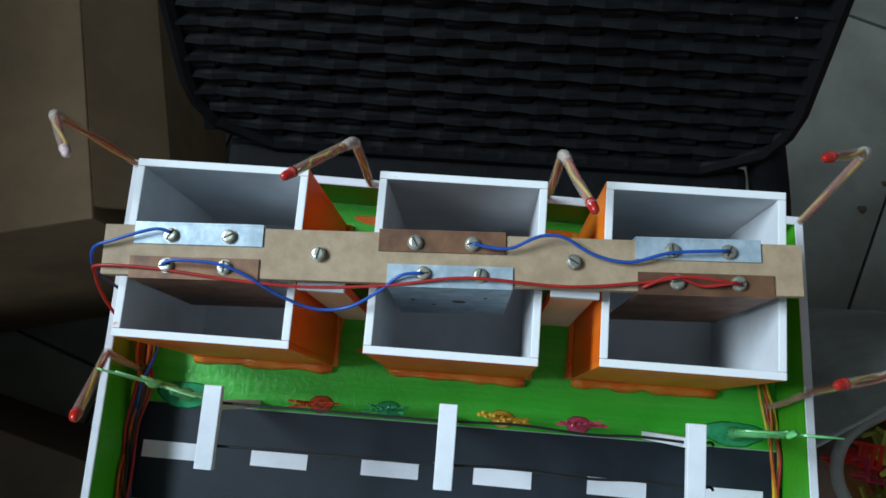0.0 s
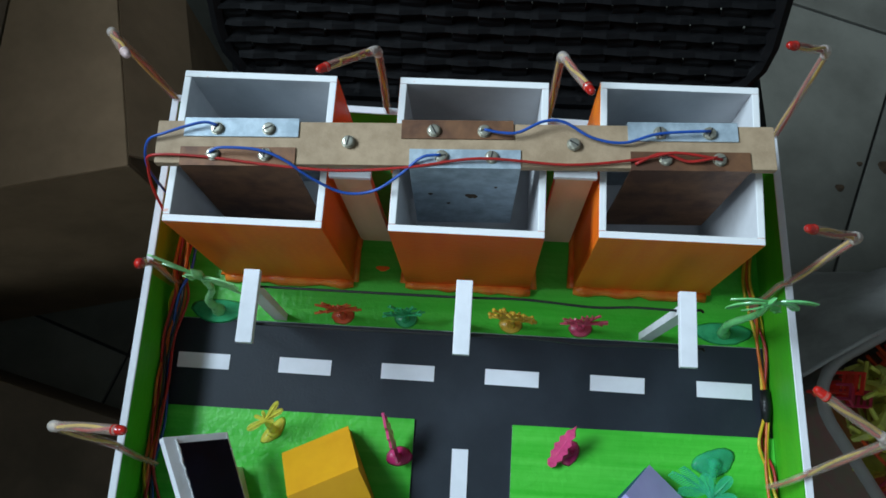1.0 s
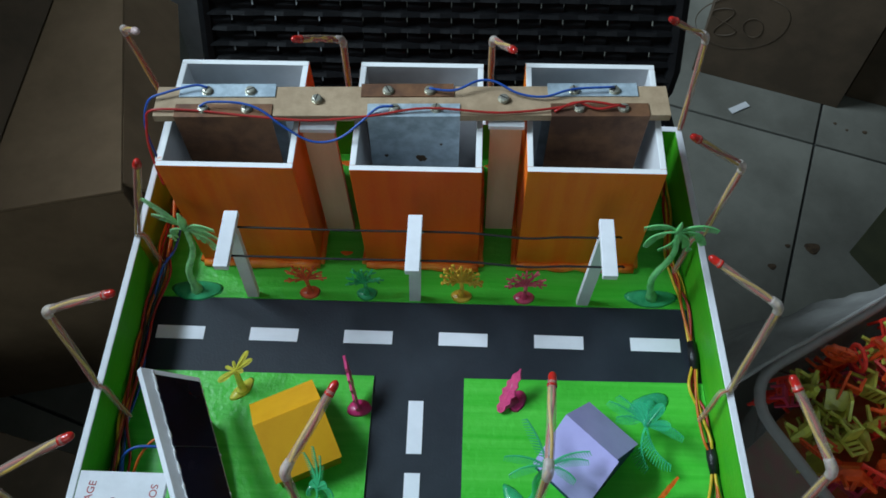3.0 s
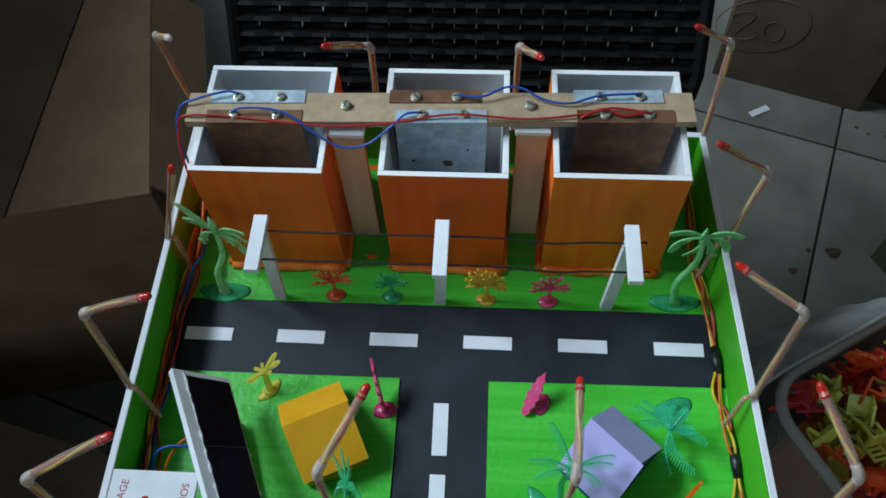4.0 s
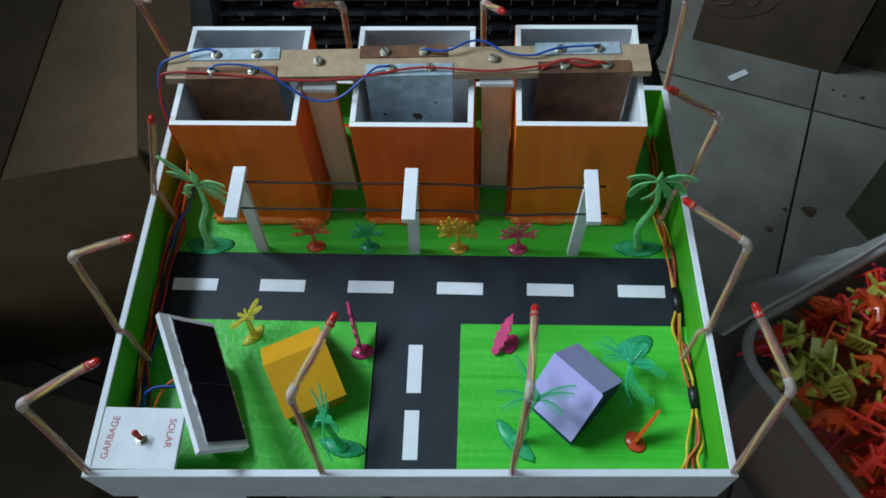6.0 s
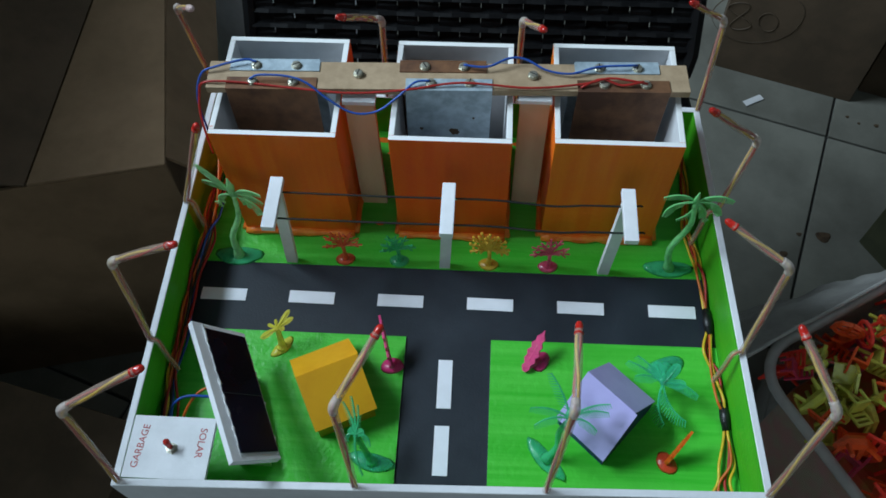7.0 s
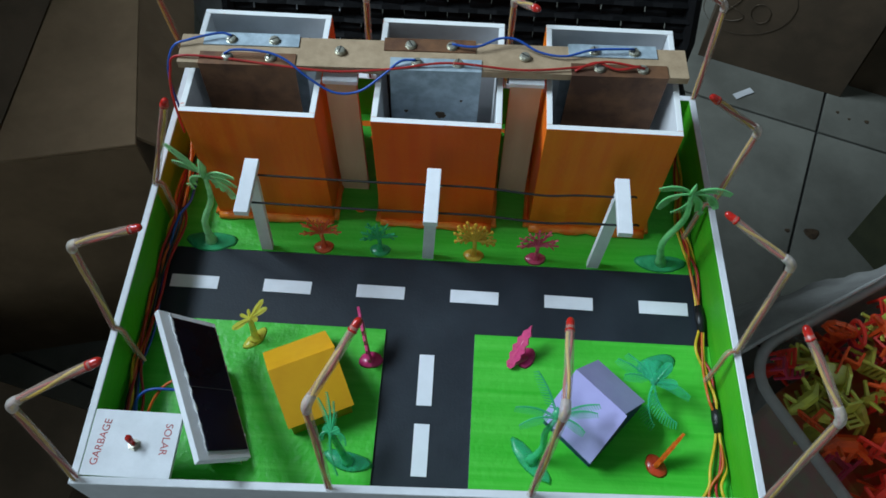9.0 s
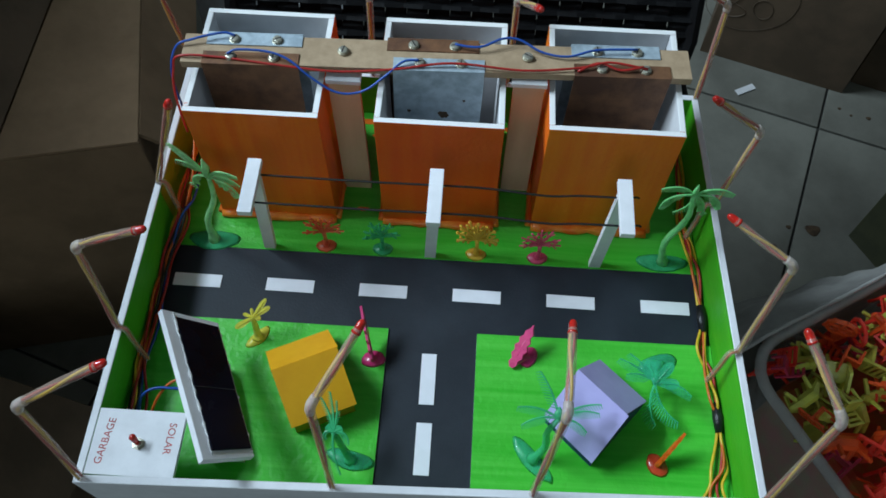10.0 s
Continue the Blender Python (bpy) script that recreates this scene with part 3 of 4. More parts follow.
# ---- solar panel ----
def solar_panel():
    tl, tr, bl, br = Vector((-0.186, 0.113, 0.519)), Vector((-0.156, 0.120, 0.484)), Vector((-0.132, 0.007, 0.530)), Vector((-0.1085, 0.0198, 0.498))
    c = (tl + tr + bl + br) / 4
    n = (bl - tl).cross(tr - tl).normalized()
    n = n if n.z > 0 else -n

    def at(u, v, w):
        return tl.lerp(tr, u).lerp(bl.lerp(br, u), v) + n * w - c

    def plate(u0, u1, v0, v1, w0, w1):
        bm = bmesh.new()
        lo = [bm.verts.new(at(u, v, w0)) for u, v in ((u0, v0), (u1, v0), (u1, v1), (u0, v1))]
        hi = [bm.verts.new(at(u, v, w1)) for u, v in ((u0, v0), (u1, v0), (u1, v1), (u0, v1))]
        bm.faces.new(lo[::-1]), bm.faces.new(hi)
        for i in range(4):
            bm.faces.new((lo[i], lo[(i + 1) % 4], hi[(i + 1) % 4], hi[i]))
        bmesh.ops.bevel(bm, geom=list(bm.edges), offset=0.0003, segments=1, affect="EDGES")
        return bm
    th = thing("solar_panel", Matrix.Translation(c), "small black solar panel on white foam board, propped on edge", "solar panel")
    part("backing", plate(0, 1, 0, 0.985, -0.0048, 0), "foam", th, "white foam board backing")
    part("cell", plate(0.19, 0.955, 0.045, 0.935, 0.0002, 0.0016), "pv", th, "glossy black solar cells")
    part("seam", plate(0.19, 0.95, 0.53, 0.534, 0.0016, 0.0019), "pv_line", th)
    rnd = random.Random(3)
    for u in (0.182, 0.962):
        pts = [at(u + rnd.uniform(-0.012, 0.012), 0.02 + 0.94 * k / 40, 0.0006) for k in range(41)]
        part("glue_bead", tube(pts, [rnd.choice((0.0003, 0.0005, 0.0006, 0.0012)) for _ in range(41)], 6), "glue", th, "lumpy hot glue along the edge", True)
    return th


def solar_prop():
    th = thing("panel_prop", pose(-0.158, 0.062, Z0 + 0.0015), "white foam board prop under the solar panel", "support")
    bm = bmesh.new()
    prof = [(-0.013, 0.0), (0.012, 0.0), (0.012, 0.014), (-0.012, 0.044)]
    lo = [bm.verts.new((x + 0.02, -0.034, z)) for x, z in prof]
    hi = [bm.verts.new((x - 0.006, 0.036, z)) for x, z in prof]
    bm.faces.new(lo[::-1]), bm.faces.new(hi)
    for i in range(4):
        bm.faces.new((lo[i], lo[(i + 1) % 4], hi[(i + 1) % 4], hi[i]))
    part("block", bm, "foam", th)
    return th


# ---- switch box ----
def switch_box():
    x0, x1, y0, y1, zt = -0.2182, -0.1595, 0.0032, 0.0475, 0.4975
    th = thing("switch_plate", pose((x0 + x1) / 2, (y0 + y1) / 2, Z0 + 0.0015), "white foam board switch plate lettered in red ink", "switch plate")
    w, d, h = x1 - x0, y1 - y0, zt - Z0 - 0.0015
    part("lid", box((0, 0, h - 0.002), (w, d, 0.004), bevel=0.0005), "foam", th)
    part("corner_post", box((-0.020, -0.012, (h - 0.004) / 2), (0.012, 0.012, h - 0.004)), "foam", th)
    lettering("lettering", "GARBAGE", 0.0070, pose(-0.0205, 0.000, h + 0.0001, 0, 0, 84), "ink", th, "red handwritten word")
    lettering("lettering", "SOLAR", 0.0070, pose(0.0215, 0.004, h + 0.0001, 0, 0, -92), "ink", th, "red handwritten word")
    sw = part("toggle_switch", tube([(0, 0, 0), (0, 0, 0.0012), (0, 0, 0.0014), (0, 0, 0.004)], [0.0042, 0.0042, 0.003, 0.003], 6), "steel", th, "steel switch nut and bushing")
    sw.matrix_basis = pose(0.0020, -0.001, h)
    part("lever", tube([(0, 0, 0.003), (-0.0006, 0.0008, 0.007), (-0.0012, 0.0016, 0.011), (-0.0014, 0.0019, 0.0125)], [0.0017, 0.0021, 0.0024, 0.0014], 10), "led", sw, "red switch lever", True)
    return th


# ---- toy trees ----
def comb_frond(bm, at, u, v, arch, width, teeth):
    """A curved rib with a comb of narrow leaflets hanging from its lower edge, in the plane of at."""
    L = math.hypot(u, v)
    n = Vector((-v, u)) / L * (1 if u >= 0 else -1)
    ctrl = Vector((u, v)) * 0.5 + n * arch * 2

    def rib(t):
        return ctrl * 2 * t * (1 - t) + Vector((u, v)) * t * t
    steps = 10
    add_tube(bm, [at(*rib(k / steps), 0) for k in range(steps + 1)], [0.0010 - 0.0005 * k / steps for k in range(steps + 1)], 6)
    for k in range(teeth):
        t = 0.20 + 0.78 * k / (teeth - 1)
        p, d = rib(t), (rib(min(t + 0.02, 1.0)) - rib(t - 0.02)).normalized()
        down = Vector((d.y, -d.x)) * (1 if d.x >= 0 else -1)
        ln = 1.5 * width * math.sin(math.pi * (0.14 + 0.76 * t)) ** 0.6
        q = p + (down * 0.88 + d * 0.48) * ln
        w = L / teeth * 0.21
        row = [(p - d * w, 0.0006), (p + d * w, 0.0006), (q + d * w * 0.35, 0.0004), (q - d * w * 0.35, 0.0004)]
        fr = [bm.verts.new(at(c.x, c.y, h)) for c, h in row]
        bk = [bm.verts.new(at(c.x, c.y, -h)) for c, h in row]
        bm.faces.new(fr), bm.faces.new(bk[::-1])
        for i in range(4):
            bm.faces.new((fr[i], bk[i], bk[(i + 1) % 4], fr[(i + 1) % 4]))


def blade(bm, at, u, v, width):
    """A smooth pointed leaf with a raised midrib, in the plane of at."""
    n = Vector((-v, u)).normalized()
    e = Vector((u, v))
    fr, bk = [], []
    for k in range(16):
        a = 2 * math.pi * k / 16
        t = 0.5 - 0.5 * math.cos(a)
        p = e * t + n * (width / 2) * math.sin(a) * (0.55 + 0.75 * t)
        fr.append(bm.verts.new(at(p.x, p.y, 0.0005)))
        bk.append(bm.verts.new(at(p.x, p.y, -0.0005)))
    bm.faces.new(fr), bm.faces.new(bk[::-1])
    for i in range(16):
        bm.faces.new((fr[i], bk[i], bk[(i + 1) % 16], fr[(i + 1) % 16]))
    add_tube(bm, [at(e.x * t, e.y * t, 0.0006) for t in (0, 0.5, 0.95)], [0.0007, 0.0006, 0.0003], 5)


def disc(bm, rx, ry, h, rnd, c=(0, 0, 0), lobes=0.12, turn=0.0):
    n = 22
    lo, hi = [], []
    for k in range(n):
        a = 2 * math.pi * k / n
        r = 1 + lobes * math.sin(3 * a + rnd.uniform(-0.3, 0.3)) * 0.6 + rnd.uniform(-0.03, 0.03)
        x, y = rx * r * math.cos(a), ry * r * math.sin(a)
        x, y = x * math.cos(turn) - y * math.sin(turn), x * math.sin(turn) + y * math.cos(turn)
        lo.append(bm.verts.new((c[0] + x, c[1] + y, c[2])))
        hi.append(bm.verts.new((c[0] + x * 0.86, c[1] + y * 0.86, c[2] + h)))
    bm.faces.new(lo[::-1]), bm.faces.new(hi)
    for k in range(n):
        bm.faces.new((lo[k], lo[(k + 1) % n], hi[(k + 1) % n], hi[k]))


def palm(foot, crown, mats, fronds, blades, base, label, seed, bend=(0, 0), base_turn=0.0, across=(1, 0, 0), up=(0, 0, 1), bud=0.012, teeth=14):
    """A moulded palm whose leaves all lie in one plane (across, up); crown: the top of the trunk from the foot."""
    rnd = random.Random(seed)
    th = thing("toy_palm_tree", Matrix.Translation(foot), label, "toy tree", "toy palm trees")
    bm = bmesh.new()
    disc(bm, base[0], base[1], 0.0016, rnd, turn=base_turn)
    part("foot", bm, mats[1], th, "", True)
    c = Vector(crown)
    U, V = Vector(across).normalized(), Vector(up).normalized()
    N = U.cross(V)

    def at(u, v, w):
        return c + U * u + V * v + N * w
    mid1 = c * 0.33 + Vector((bend[0], bend[1], 0))
    mid2 = c * 0.68 - Vector((bend[0], bend[1], 0)) * 0.6
    pts = glide([(0, 0, 0.001), mid1, mid2, c], 5)
    n = len(pts)
    part("trunk", tube(pts, [0.0030 * (1 - 0.45 * k / n) + 0.0003 * (k % 2) + (0.0022 if k == 0 else 0.0008 if k == 1 else 0) for k in range(n)], 8), mats[0], th, "", True)
    for u, v, arch, width in fronds:
        bm = bmesh.new()
        comb_frond(bm, at, u / 1000, v / 1000, arch / 1000, width / 1000, teeth)
        part("frond", bm, mats[0], th)
    for u, v, width in blades:
        bm = bmesh.new()
        blade(bm, at, u / 1000, v / 1000, width / 1000)
        part("leaf", bm, mats[0], th)
    if bud:
        bm = bmesh.new()
        add_tube(bm, [at(0, -0.001, 0), at(0, bud * 0.45, 0), at(0, bud, 0)], [0.0022, 0.0034, 0.0005], 8, flat=0.5)
        part("bud", bm, mats[0], th, "", True)
    return th


def coral_tree(m, h, w, mat, label, seed, arms=7, thick=0.00085, foot=(0.0085, 0.006), low=0.0, balls=False):
    """A flat little tree: foot, trunk and an upright fan of forked twigs."""
    rnd = random.Random(seed)
    th = thing("toy_bush_tree", m, label, "toy tree", "small toy trees")
    bm = bmesh.new()
    disc(bm, foot[0], foot[1], 0.0018, rnd, lobes=0.05)
    part("foot", bm, mat, th, "", True)
    s = h * 0.52
    part("trunk", tube([(0, 0, 0.001), (0.0002, 0, s * 0.2), (0.0004, 0, s * 0.6), (0, 0, s)], [0.0034, 0.0020, 0.0016, 0.0019], 8), mat, th, "", True)
    bm = bmesh.new()
    top = Vector((0, 0, s * 0.97))

    def ball(p, r):
        if balls:
            add_tube(bm, [p + Vector((0, 0, -r)), p + Vector((0, 0, -r * 0.5)), p + Vector((0, 0, r * 0.5)), p + Vector((0, 0, r))], [r * 0.4, r, r, r * 0.4], 6)
    for i in range(arms):
        a = radians(low + (180 - 2 * low) * i / (arms - 1)) + rnd.uniform(-0.06, 0.06)
        e = Vector((math.cos(a) * w / 2, rnd.uniform(-0.0022, 0.0022), math.sin(a) * (h - s) + 0.001))
        q, r = top + e * 0.5, top + e
        add_tube(bm, [top, q + Vector((0, 0, 0.0008)), r], [thick * 1.5, thick * 1.2, thick], 5)
        ball(r, thick * 1.7)
        side = Vector((-e.z, 0, e.x)).normalized()
        for b, k in ((-0.0038, 0.80), (0.0038, 0.80), (-0.0024, 0.5), (0.0024, 0.5)):
            f = top + e * k + side * b * rnd.uniform(0.7, 1.1) + Vector((0, rnd.uniform(-0.001, 0.001), 0))
            add_tube(bm, [top + e * (k - 0.22), f], [thick, thick * 0.75], 5)
            ball(f, thick * 1.4)
    part("crown", bm, mat, th)
    return th


def leaf_tree(foot, root, tip, side, w, mat, foot_mat, label, seed):
    """A flat toy tree with a ragged outline from root to tip, spread along side, on its own foot."""
    rnd = random.Random(seed)
    f, a, b = Vector(foot), Vector(root), Vector(tip)
    th = thing("toy_leaf_tree", Matrix.Translation(f), label, "toy tree", "small toy trees")
    bm = bmesh.new()
    disc(bm, 0.0092, 0.0068, 0.0018, rnd, lobes=0.05, turn=seed)
    part("foot", bm, foot_mat, th, "", True)
    a, b = a - f, b - f
    ax = (b - a).normalized()
    sd = Vector(side)
    sd = (sd - ax * sd.dot(ax)).normalized()
    n = ax.cross(sd)
    L = (b - a).length
    prof = []
    for sgn in (1, -1):
        row = [(k / 11, sgn * (w / 2) * (math.sin(math.pi * min(1, 0.08 + 0.95 * k / 11)) ** 0.7 * (1.15 if k % 2 else 0.72) + 0.06) * rnd.uniform(0.9, 1.1)) for k in range(12)]
        prof += row if sgn > 0 else row[::-1]
    bm = bmesh.new()
    fr = [bm.verts.new(a + ax * L * t + sd * s + n * 0.0009) for t, s in prof]
    bk = [bm.verts.new(a + ax * L * t + sd * s - n * 0.0009) for t, s in prof]
    bm.faces.new(fr), bm.faces.new(bk[::-1])
    k = len(fr)
    for i in range(k):
        bm.faces.new((fr[i], bk[i], bk[(i + 1) % k], fr[(i + 1) % k]))
    part("crown", bm, mat, th)
    part("trunk", tube([(0, 0, 0.001), a * 0.6 + Vector((0, 0, 0.002)), a + ax * L * 0.3, a + ax * L * 0.9], [0.0026, 0.0020, 0.0015, 0.0006], 8), mat, th, "", True)
    return th


# ---- wiring inside the tray ----
def loose_wire(mat, pts, label, r=0.0011, group="wires along the tray walls"):
    return tagged(mesh_object(mat, tube(glide(pts, 6), r, 7), mat, None, "", True), label, "wire", group)


def side_wires():
    rnd = random.Random(11)
    z = Z0 + 0.0025
    mats = ("yellow_wire", "orange_wire", "red_wire", "yellow_wire")
    for i, mat in enumerate(mats):
        pts = []
        for k, (x, y) in enumerate([(0.198, 0.325), (0.1995, 0.29), (0.197, 0.25), (0.203, 0.225), (0.2045, 0.20), (0.2075, 0.168), (0.2080, 0.155), (0.206, 0.135), (0.2085, 0.118), (0.2105, 0.095), (0.2125, 0.082), (0.211, 0.065), (0.209, 0.045), (0.206, 0.030), (0.204 + (i - 1.5) * 0.010, 0.010)]):
            tight = y in (0.168, 0.155, 0.082)
            j = 0.0009 if tight else 0.0034
            pts.append((min(x + rnd.uniform(-j, j) + (i - 1.5) * (0.0006 if tight else 0.0016), right_x(y) - 0.002), y, z + (0.001 if tight else rnd.uniform(0, 0.006))))
        loose_wire(mat, pts, "%s insulated wire along the tray's side wall" % mat.split("_")[0])
    for tx, y, ln in ((0.2078, 0.161, 0.022), (0.2122, 0.082, 0.022)):
        ob = mesh_object("tape_wrap", tube([(tx, y - ln / 2, z + 0.001), (tx, y, z + 0.0015), (tx - 0.0004, y + ln / 2, z + 0.001)], [0.0030, 0.0042, 0.0032], 10), "tape", None, "", True)
        tagged(ob, "black tape wrapped round a bundle of wires", "tape")
    for i, mat in enumerate(("orange_wire", "yellow_wire", "red_wire", "black_wire", "orange_wire", "black_wire", "blue_wire", "red_wire")):
        pts = []
        for k, (x, y) in enumerate([(-0.211, 0.335), (-0.2095, 0.29), (-0.209, 0.255), (-0.206, 0.232), (-0.208, 0.212), (-0.214, 0.185), (-0.216, 0.155), (-0.2155, 0.125), (-0.214, 0.095), (-0.213, 0.07), (-0.209, 0.050)]):
            pts.append((max(x + rnd.uniform(-0.004, 0.004) + (i - 3.5) * 0.0011, left_x(y) + 0.002), y, z + rnd.uniform(0, 0.012) + (0.012 if 0.2 < y < 0.26 else 0)))
        loose_wire(mat, pts, "%s insulated wire along the tray's side wall" % mat.split("_")[0])
    for i, mat in enumerate(("orange_wire", "yellow_wire", "red_wire", "orange_wire")):
        k = i * 0.0022
        loose_wire(mat, [(-0.214, 0.318 - k, 0.490), (-0.2085, 0.285, 0.484 - k), (-0.2050 - k * 0.5, 0.255, 0.478 - k), (-0.2060 - k, 0.235, 0.470 - k), (-0.2085 - k * 0.6, 0.212, 0.459), (-0.2130, 0.188 + k, 0.4545)], "%s wire bowed out from the tray's corner" % mat.split("_")[0])
    loose_wire("blue_wire", [(-0.206, 0.052, z + 0.010), (-0.203, 0.064, z + 0.020), (-0.194, 0.070, z + 0.024), (-0.180, 0.071, z + 0.024), (-0.166, 0.071, z + 0.022)], "blue wire leading to the solar panel")
    loose_wire("orange_wire", [(-0.199, 0.047, z), (-0.196, 0.056, z + 0.012), (-0.190, 0.068, z + 0.020), (-0.180, 0.077, z + 0.024), (-0.166, 0.078, z + 0.022)], "orange wire leading to the solar panel")


# ---- the chair under the tray ----
def wicker_chair():
    th = thing("wicker_chair", pose(0.005, 0.2, 0), "black woven plastic chair that carries the tray", "chair")
    part("seat", box((0, 0.020, 0.4235), (0.38, 0.36, 0.024), bevel=0.008), "chair", th)
    for x in (-0.140, 0.160):
        for y in (-0.18, 0.17):
            part("leg", tube([(x, y, 0), (x * 0.99, y, 0.2), (x * 0.97, y, 0.413)], [0.010, 0.011, 0.012], 10), "chair", th, "", True)
    up = Vector((0, math.sin(radians(33)), math.cos(radians(33))))
    n = Vector((0, -up.z, up.y))
    o = Vector((0, 0.195, 0.438))
    W, H = 0.208, 0.42

    def half(s):
        r = 0.055
        return W - (r - math.sqrt(max(r * r - (r - s) ** 2, 0)) if s < r else 0)
    back = part("back_rim", bmesh.new(), "chair", th, "rounded black plastic rim", True)
    bm = bmesh.new()
    loop = [o + Vector((-half(s), 0, 0)) + up * s for s in [H * k / 24 for k in range(24, -1, -1)]]
    loop += [o + Vector((half(s), 0, 0)) + up * s for s in [H * k / 24 for k in range(0, 25)]]
    add_tube(bm, loop, 0.007, 8)
    bm.to_mesh(back.data)
    bm.free()
    rows = int(H / 0.0135)
    for k in range(rows):
        s = 0.006 + k * 0.0135
        hw = half(s) - 0.002
        pts = [o + Vector((-hw + 2 * hw * j / 24, 0, 0)) + up * s + n * (0.0012 * (1 if (j + k) % 2 else -1)) for j in range(25)]
        part("woven_strip", tube(pts, 0.00668, 6, True, 0.32), "chair", th)
    cols = 21
    for k in range(cols):
        x = -0.195 + 0.39 * k / (cols - 1)
        pts = [o + Vector((x, 0, 0)) + up * (0.01 + (H - 0.01) * j / 30) + n * (0.0022 * (-1 if (j + k) % 2 else 1)) for j in range(31)]
        bm = bmesh.new()
        w = Vector((0.0094, 0, 0))
        rows_v = []
        for p in pts:
            rows_v.append([bm.verts.new(q) for q in (p - w + n * 0.0008, p + w + n * 0.0008, p + w - n * 0.0008, p - w - n * 0.0008)])
        for a, b in zip(rows_v, rows_v[1:]):
            for j in range(4):
                bm.faces.new((a[j], a[(j + 1) % 4], b[(j + 1) % 4], b[j]))
        part("woven_upright", bm, "chair", th)
    pts = glide([o + Vector((0.196, 0.02, 0.01)), Vector((0.212, 0.175, 0.415)), Vector((0.222, 0.11, 0.392)), Vector((0.226, 0.05, 0.375)), Vector((0.19, -0.02, 0.415))], 6)
    part("arm_stub", tube(pts, 0.014, 10), "chair", th, "rounded black arm", True)
    return th


# ---- cardboard boxes, scraps ----
def carton(m, size, mat, label, flap=None, split=0.0, skew=0.0, lift=0.0):
    """A closed carton: body panels, top flaps that meet along a slanted gap, and a hanging flap; lift: how far one flap gapes, in degrees."""
    th = thing("cardboard_box", m, label, "cardboard box", "cardboard boxes")
    w, d, h = size
    t = 0.004
    part("panel", box((0, -d / 2 + t / 2, h / 2), (w, t, h), bevel=0.001), mat, th)
    part("panel", box((0, d / 2 - t / 2, h / 2), (w, t, h), bevel=0.001), mat, th)
    part("panel", box((-w / 2 + t / 2, 0, h / 2), (t, d - 2 * t, h)), mat, th)
    part("panel", box((w / 2 - t / 2, 0, h / 2), (t, d - 2 * t, h)), mat, th)
    for sx in (-1, 1):
        x0, x1 = (split + skew * y + sx * 0.0015 for y in (-d / 2, d / 2))
        bm = bmesh.new()
        add_prism(bm, [(sx * w / 2, -d / 2), (x0, -d / 2), (x1, d / 2), (sx * w / 2, d / 2)], 0, 0.004)
        bmesh.ops.bevel(bm, geom=list(bm.edges), offset=0.0008, segments=1, affect="EDGES")
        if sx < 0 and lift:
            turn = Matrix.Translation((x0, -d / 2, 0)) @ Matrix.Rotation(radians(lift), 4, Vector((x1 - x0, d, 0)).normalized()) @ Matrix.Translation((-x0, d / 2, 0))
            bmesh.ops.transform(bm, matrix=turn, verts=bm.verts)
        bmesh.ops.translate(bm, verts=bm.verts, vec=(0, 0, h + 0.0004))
        # the lifted flap takes the darker copy: its shade is painted in
        part("top_flap", bm, "cardboard_d" if sx < 0 and lift else mat, th, "flap with shade put into its brown" if sx < 0 and lift else "")
    if flap:
        bm = slab((w / 2 + 0.001, -d / 2 + 0.01, h + 0.003), (w / 2 + flap[0], -d / 2 + 0.012, h - flap[1]), (w / 2 + 0.001, d / 2, h + 0.003), 0.004)
        part("side_flap", bm, mat, th)
    return th


